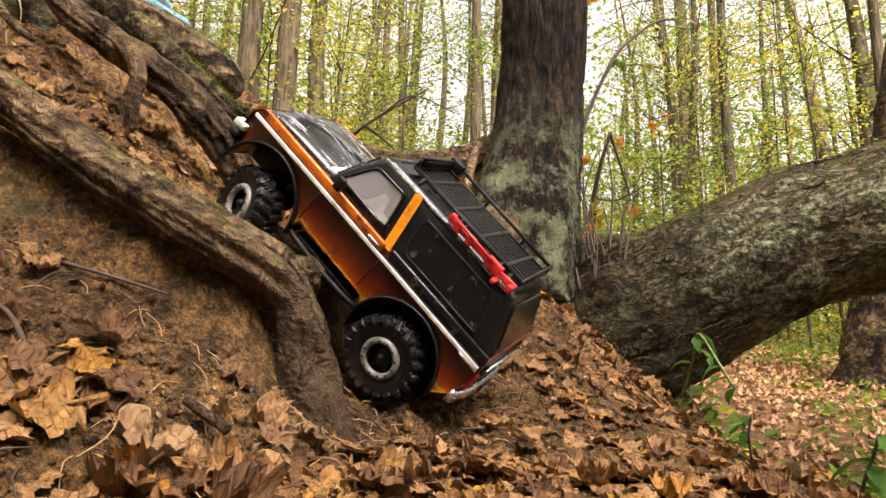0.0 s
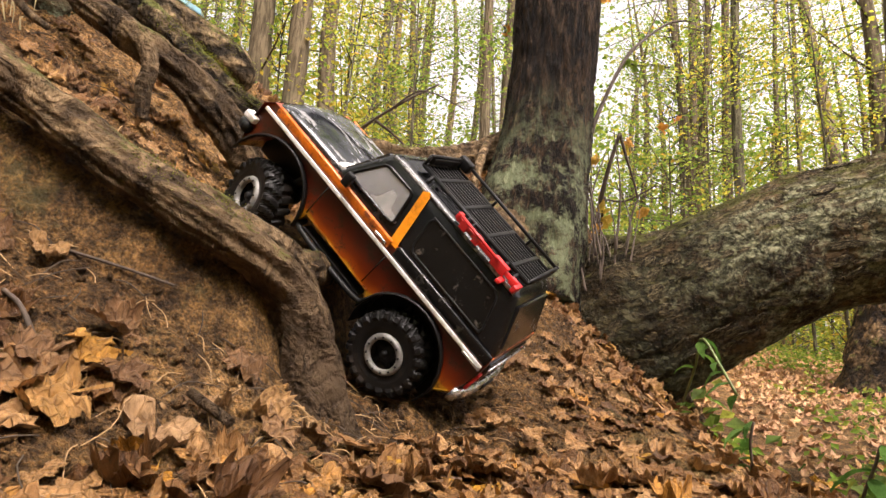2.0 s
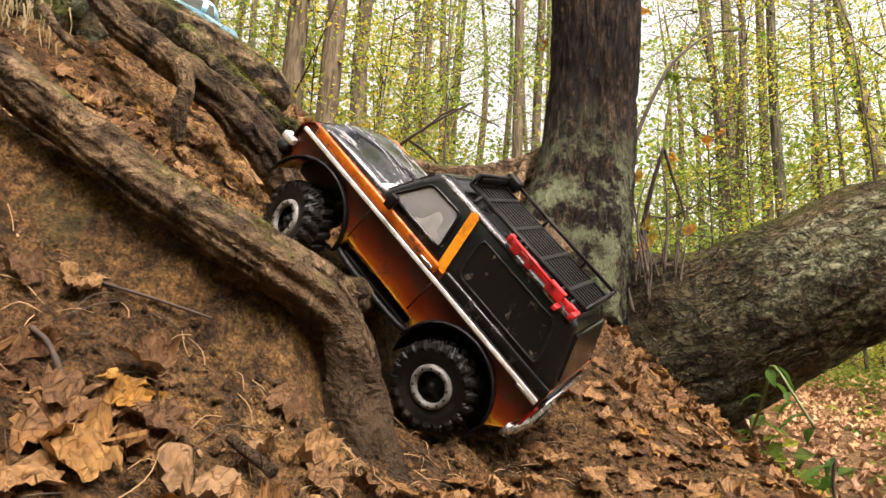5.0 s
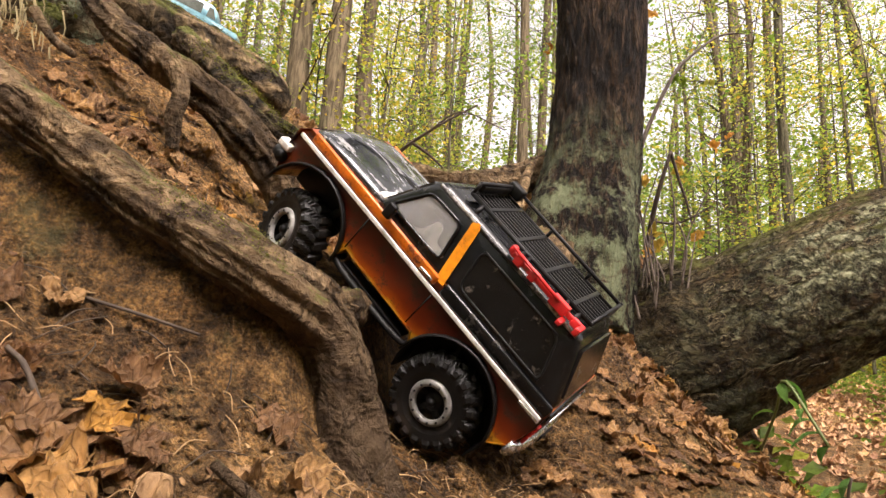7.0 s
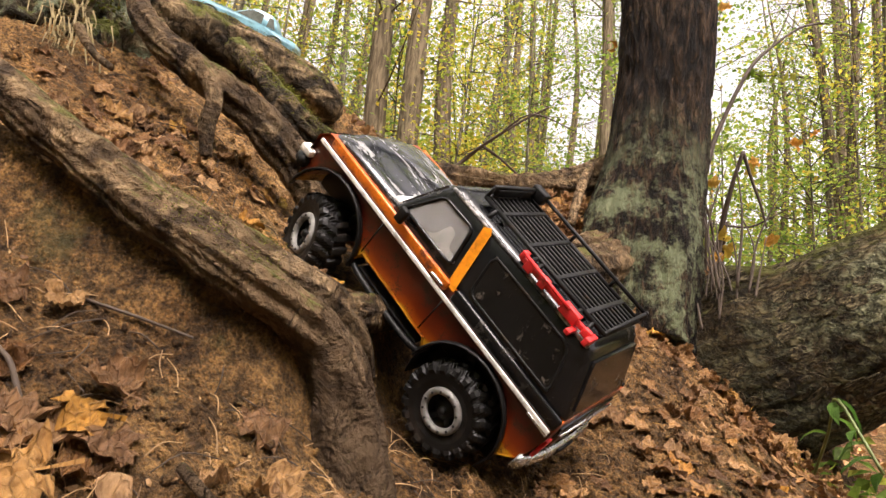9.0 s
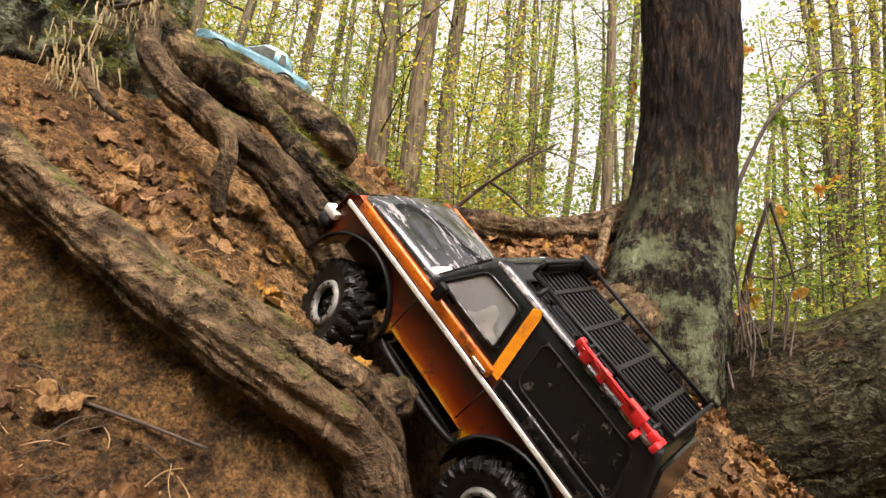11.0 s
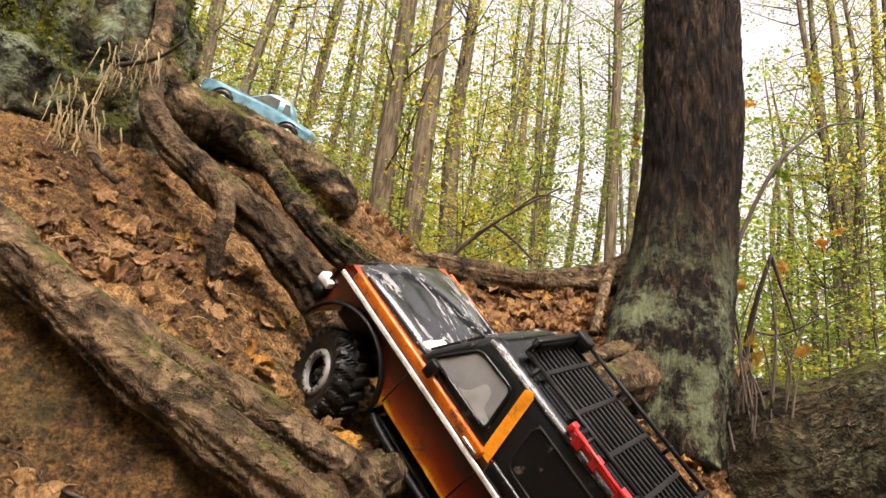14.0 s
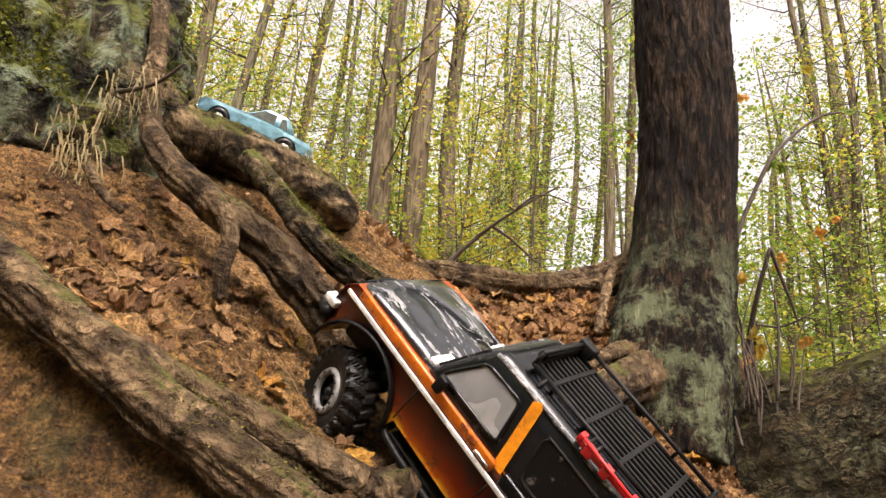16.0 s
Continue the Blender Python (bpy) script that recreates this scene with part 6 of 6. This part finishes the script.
# low green cover beside the path
gv, gf = [], []
r = random.Random(44)
for p, nrm in sample(900, (0.5, 6.0, 1.3, 9.0), 44, lambda x, y: smooth01((x - 0.31 * y - 0.25) / 0.3) * (0.25 + 0.75 * (np.sin(x * 3.1 + 1) * np.sin(y * 2.3) > 0.15)) + 0.9 * patch(0.62, 1.75, 0.16, 0.3)(x, y)):
    v, f = leaf_cards(r, [p + nrm * 0.04], 14, 0.06, 0.036, 0.5)
    k = len(gv)
    gv += v
    gf += [tuple(i + k for i in q) for q in f]
tagged(mesh_part("ground_cover", gv, gf, GREEN_LEAF, smooth=False), "low green plants growing beside the leafy path", "plants", kind="stuff")


# dry grass and moss at the foot of the mossy tree
STRAW = simple("bleached_grass", (0.28, 0.22, 0.11), 0.6)
MOSS = leaf_material("deep_green_moss", [(0.0, (0.06, 0.07, 0.010)), (0.6, (0.15, 0.165, 0.022)), (1.0, (0.27, 0.265, 0.045))], 0.25, 0.8)


def grass_tuft(p, count, length, seed, material, label):
    r = random.Random(seed)
    verts, faces = [], []
    for _ in range(count):
        a, ln = r.uniform(0, 6.28), length * r.uniform(0.35, 1.2)
        d = Vector((math.cos(a) * 0.9, math.sin(a) * 0.5 - 0.45, r.uniform(-0.6, 0.15))) * ln
        b = Vector(p) + Vector((r.gauss(0, 0.034), r.gauss(0, 0.015), r.gauss(0, 0.022)))
        c = [b, b + d * 0.4 + Vector((0, -0.01, 0.03 * ln)), b + d * 0.6 + Vector((0, 0, -0.5 * ln)), b + d * 0.7 + Vector((0, 0, -1.0 * ln))]
        k = len(verts)
        for j, q in enumerate(c):
            w = 0.0021 * (1 - j / 4.5)
            verts += [tuple(q + Vector((-w, 0, 0))), tuple(q + Vector((w, 0, 0.0005)))]
        faces += [(k + 2 * j, k + 2 * j + 1, k + 2 * j + 3, k + 2 * j + 2) for j in range(3)]
    return tagged(mesh_part("grass_tuft", verts, faces, material), label, "grass", group="dry grass tufts")


for i, p in enumerate([(-0.992, 0.939, 0.995), (-0.950, 0.947, 1.008), (-0.933, 0.966, 1.030), (-0.808, 0.981, 1.089), (-0.841, 0.934, 0.952)]):
    grass_tuft(p, 42, 0.055, i, STRAW, "drooping tuft of bleached dry grass")


def moss_cushion(name, tubes, count, size, seed, label):
    """Short moss leaves on the upper sides of given roots and trunks."""
    r = random.Random(seed)
    cs = []
    for pts, lo, hi in tubes:
        sp = spline(pts, 60)
        for _ in range(count):
            x, y, z, rad = sp[r.randrange(int(lo * 59), int(hi * 59) + 1)]
            a = r.uniform(0, 6.28)
            b = r.uniform(0.15, 1.3)
            cs.append((x + rad * math.cos(a) * math.cos(b), y + rad * math.sin(a) * math.cos(b), z + rad * math.sin(b)))
    v, f = leaf_cards(r, cs, 8, 0.006, size, 0.5)
    return tagged(mesh_part(name, v, f, MOSS, smooth=False), label, "moss", kind="stuff")


moss_cushion("moss", [(ROOTS["log"], 0.05, 0.95), (ROOTS["D"], 0.1, 0.7)], 700, 0.003, 70, "green moss growing on the old roots")
moss_cushion("moss", [(ROOTS["A2"], 0.2, 0.6), (ROOTS["A"], 0.35, 0.5)], 260, 0.0018, 71, "thin green moss in the root crevice")
TREE_L = [(-1.20, 1.1, 1.05, 0.33), (-1.22, 1.12, 1.27, 0.28), (-1.28, 1.15, 1.5, 0.265), (-1.34, 1.15, 1.7, 0.26)]
r = random.Random(72)
sp = spline(TREE_L, 60)
cs = []
for _ in range(3200):
    x, y, z, rad = sp[r.randrange(0, 50)]
    a = r.uniform(-2.6, 0.7)
    if noise.noise(Vector((a * 1.5, z * 5, 3))) > -0.05:
        cs.append((x + rad * 1.03 * math.cos(a), y + rad * 1.03 * math.sin(a), z))
v, f = leaf_cards(r, cs, 9, 0.013, 0.0075, 1.0)
tagged(mesh_part("moss", v, f, MOSS, smooth=False), "thick dark green moss on the old trunk", "moss", kind="stuff")


# ---- the pale blue toy car on the bank ----
def toy_car():
    blue = simple("pale_blue_car_paint", (0.20, 0.42, 0.50), 0.3, coat=0.3, dirt=0.05)
    pane = simple("pale_grey_car_glass", (0.09, 0.10, 0.085), 0.15, dirt=0.2, dirt_col=(0.07, 0.075, 0.06), scale=60)
    dark = simple("dark_car_trim", (0.012, 0.012, 0.014), 0.35)
    t = thing("toy_car", "pale blue toy car parked behind a mossy log", "toy car")
    prof = [(-0.17, 0.030), (-0.172, 0.060), (-0.165, 0.072), (-0.06, 0.078), (0.05, 0.080), (0.155, 0.074), (0.172, 0.064), (0.174, 0.032)] + arch(0.105, 0.036, 0.030, 5, 175, 8) + arch(-0.105, 0.036, 0.030, 5, 175, 8)
    part("body", loft([[(x, y * (0.95 if z > 0.07 else 1), z) for x, z in prof] for y in (-0.074, -0.07, 0.07, 0.074)]), blue, t, smooth=False)
    part("cabin", loft([cab_ring(0.074, -0.104, 0.048, 0.066), cab_ring(0.098, -0.090, 0.014, 0.058), cab_ring(0.116, -0.076, -0.010, 0.051), cab_ring(0.120, -0.068, -0.018, 0.045)]), blue, t)
    for s in (1, -1):
        for a, b, c, d in (((-0.050, 0.080), (0.030, 0.080), (-0.008, 0.110), (-0.046, 0.111)), ((-0.094, 0.080), (-0.066, 0.080), (-0.063, 0.110), (-0.077, 0.110))):
            sec = []
            for o in (0.0, 0.0015):
                sec.append([(x, s * (0.0642 - 0.355 * (z - 0.078) + o), z) for x, z in (a, b, c, d)])
            part("side_window", loft(sec), pane, t, "pale grey side window", smooth=False)
        for ax in (0.105, -0.105):
            m = pose(ax, 0.062 * s, 0.030, 0, 0, 0 if s == 1 else 180)
            wh = part("wheel", lathe([(0.0001, 0.010), (0.016, 0.010), (0.019, 0.013), (0.030, 0.012), (0.032, 0), (0.030, -0.012), (0.0001, -0.012)], 24, m), dark, t)
            part("hub", lathe([(0.0001, 0.0145), (0.006, 0.0145), (0.015, 0.012), (0.016, 0.009)], 16, m), WHITE, wh, "bright white wheel hub")
        part("headlight", lathe([(0.0001, 0.004), (0.010, 0.003), (0.013, -0.002), (0.0001, -0.004)], 18, pose(0.178, 0.052 * s, 0.055, 0, 0, -90)), WHITE, t, "white headlight")
    part("grille", box(bmesh.new(), 0.171, 0.177, -0.066, 0.066, 0.041, 0.066, 0.002), dark, t, "dark front grille")
    part("front_bumper", box(bmesh.new(), 0.170, 0.182, -0.073, 0.073, 0.030, 0.041, 0.003), CHROME, t)
    part("rear_bumper", box(bmesh.new(), -0.182, -0.168, -0.073, 0.073, 0.032, 0.043, 0.003), CHROME, t)
    return t


car = toy_car()
CAR_K = 0.9
front_hub, rear_hub = Vector((-1.03, 1.50, 1.356)), Vector((-0.887, 1.58, 1.309))
ahead = (front_hub - rear_hub).normalized()
left = Vector((0.5, -0.72, -0.42))
left = (left - ahead * left.dot(ahead)).normalized()
above = ahead.cross(left)
car_turn = Matrix((ahead, left, above)).transposed()
car.matrix_basis = Matrix.Translation((front_hub + rear_hub) / 2 - car_turn @ Vector((0, 0.072, 0.018)) * CAR_K) @ car_turn.to_4x4() @ Matrix.Scale(CAR_K, 4)
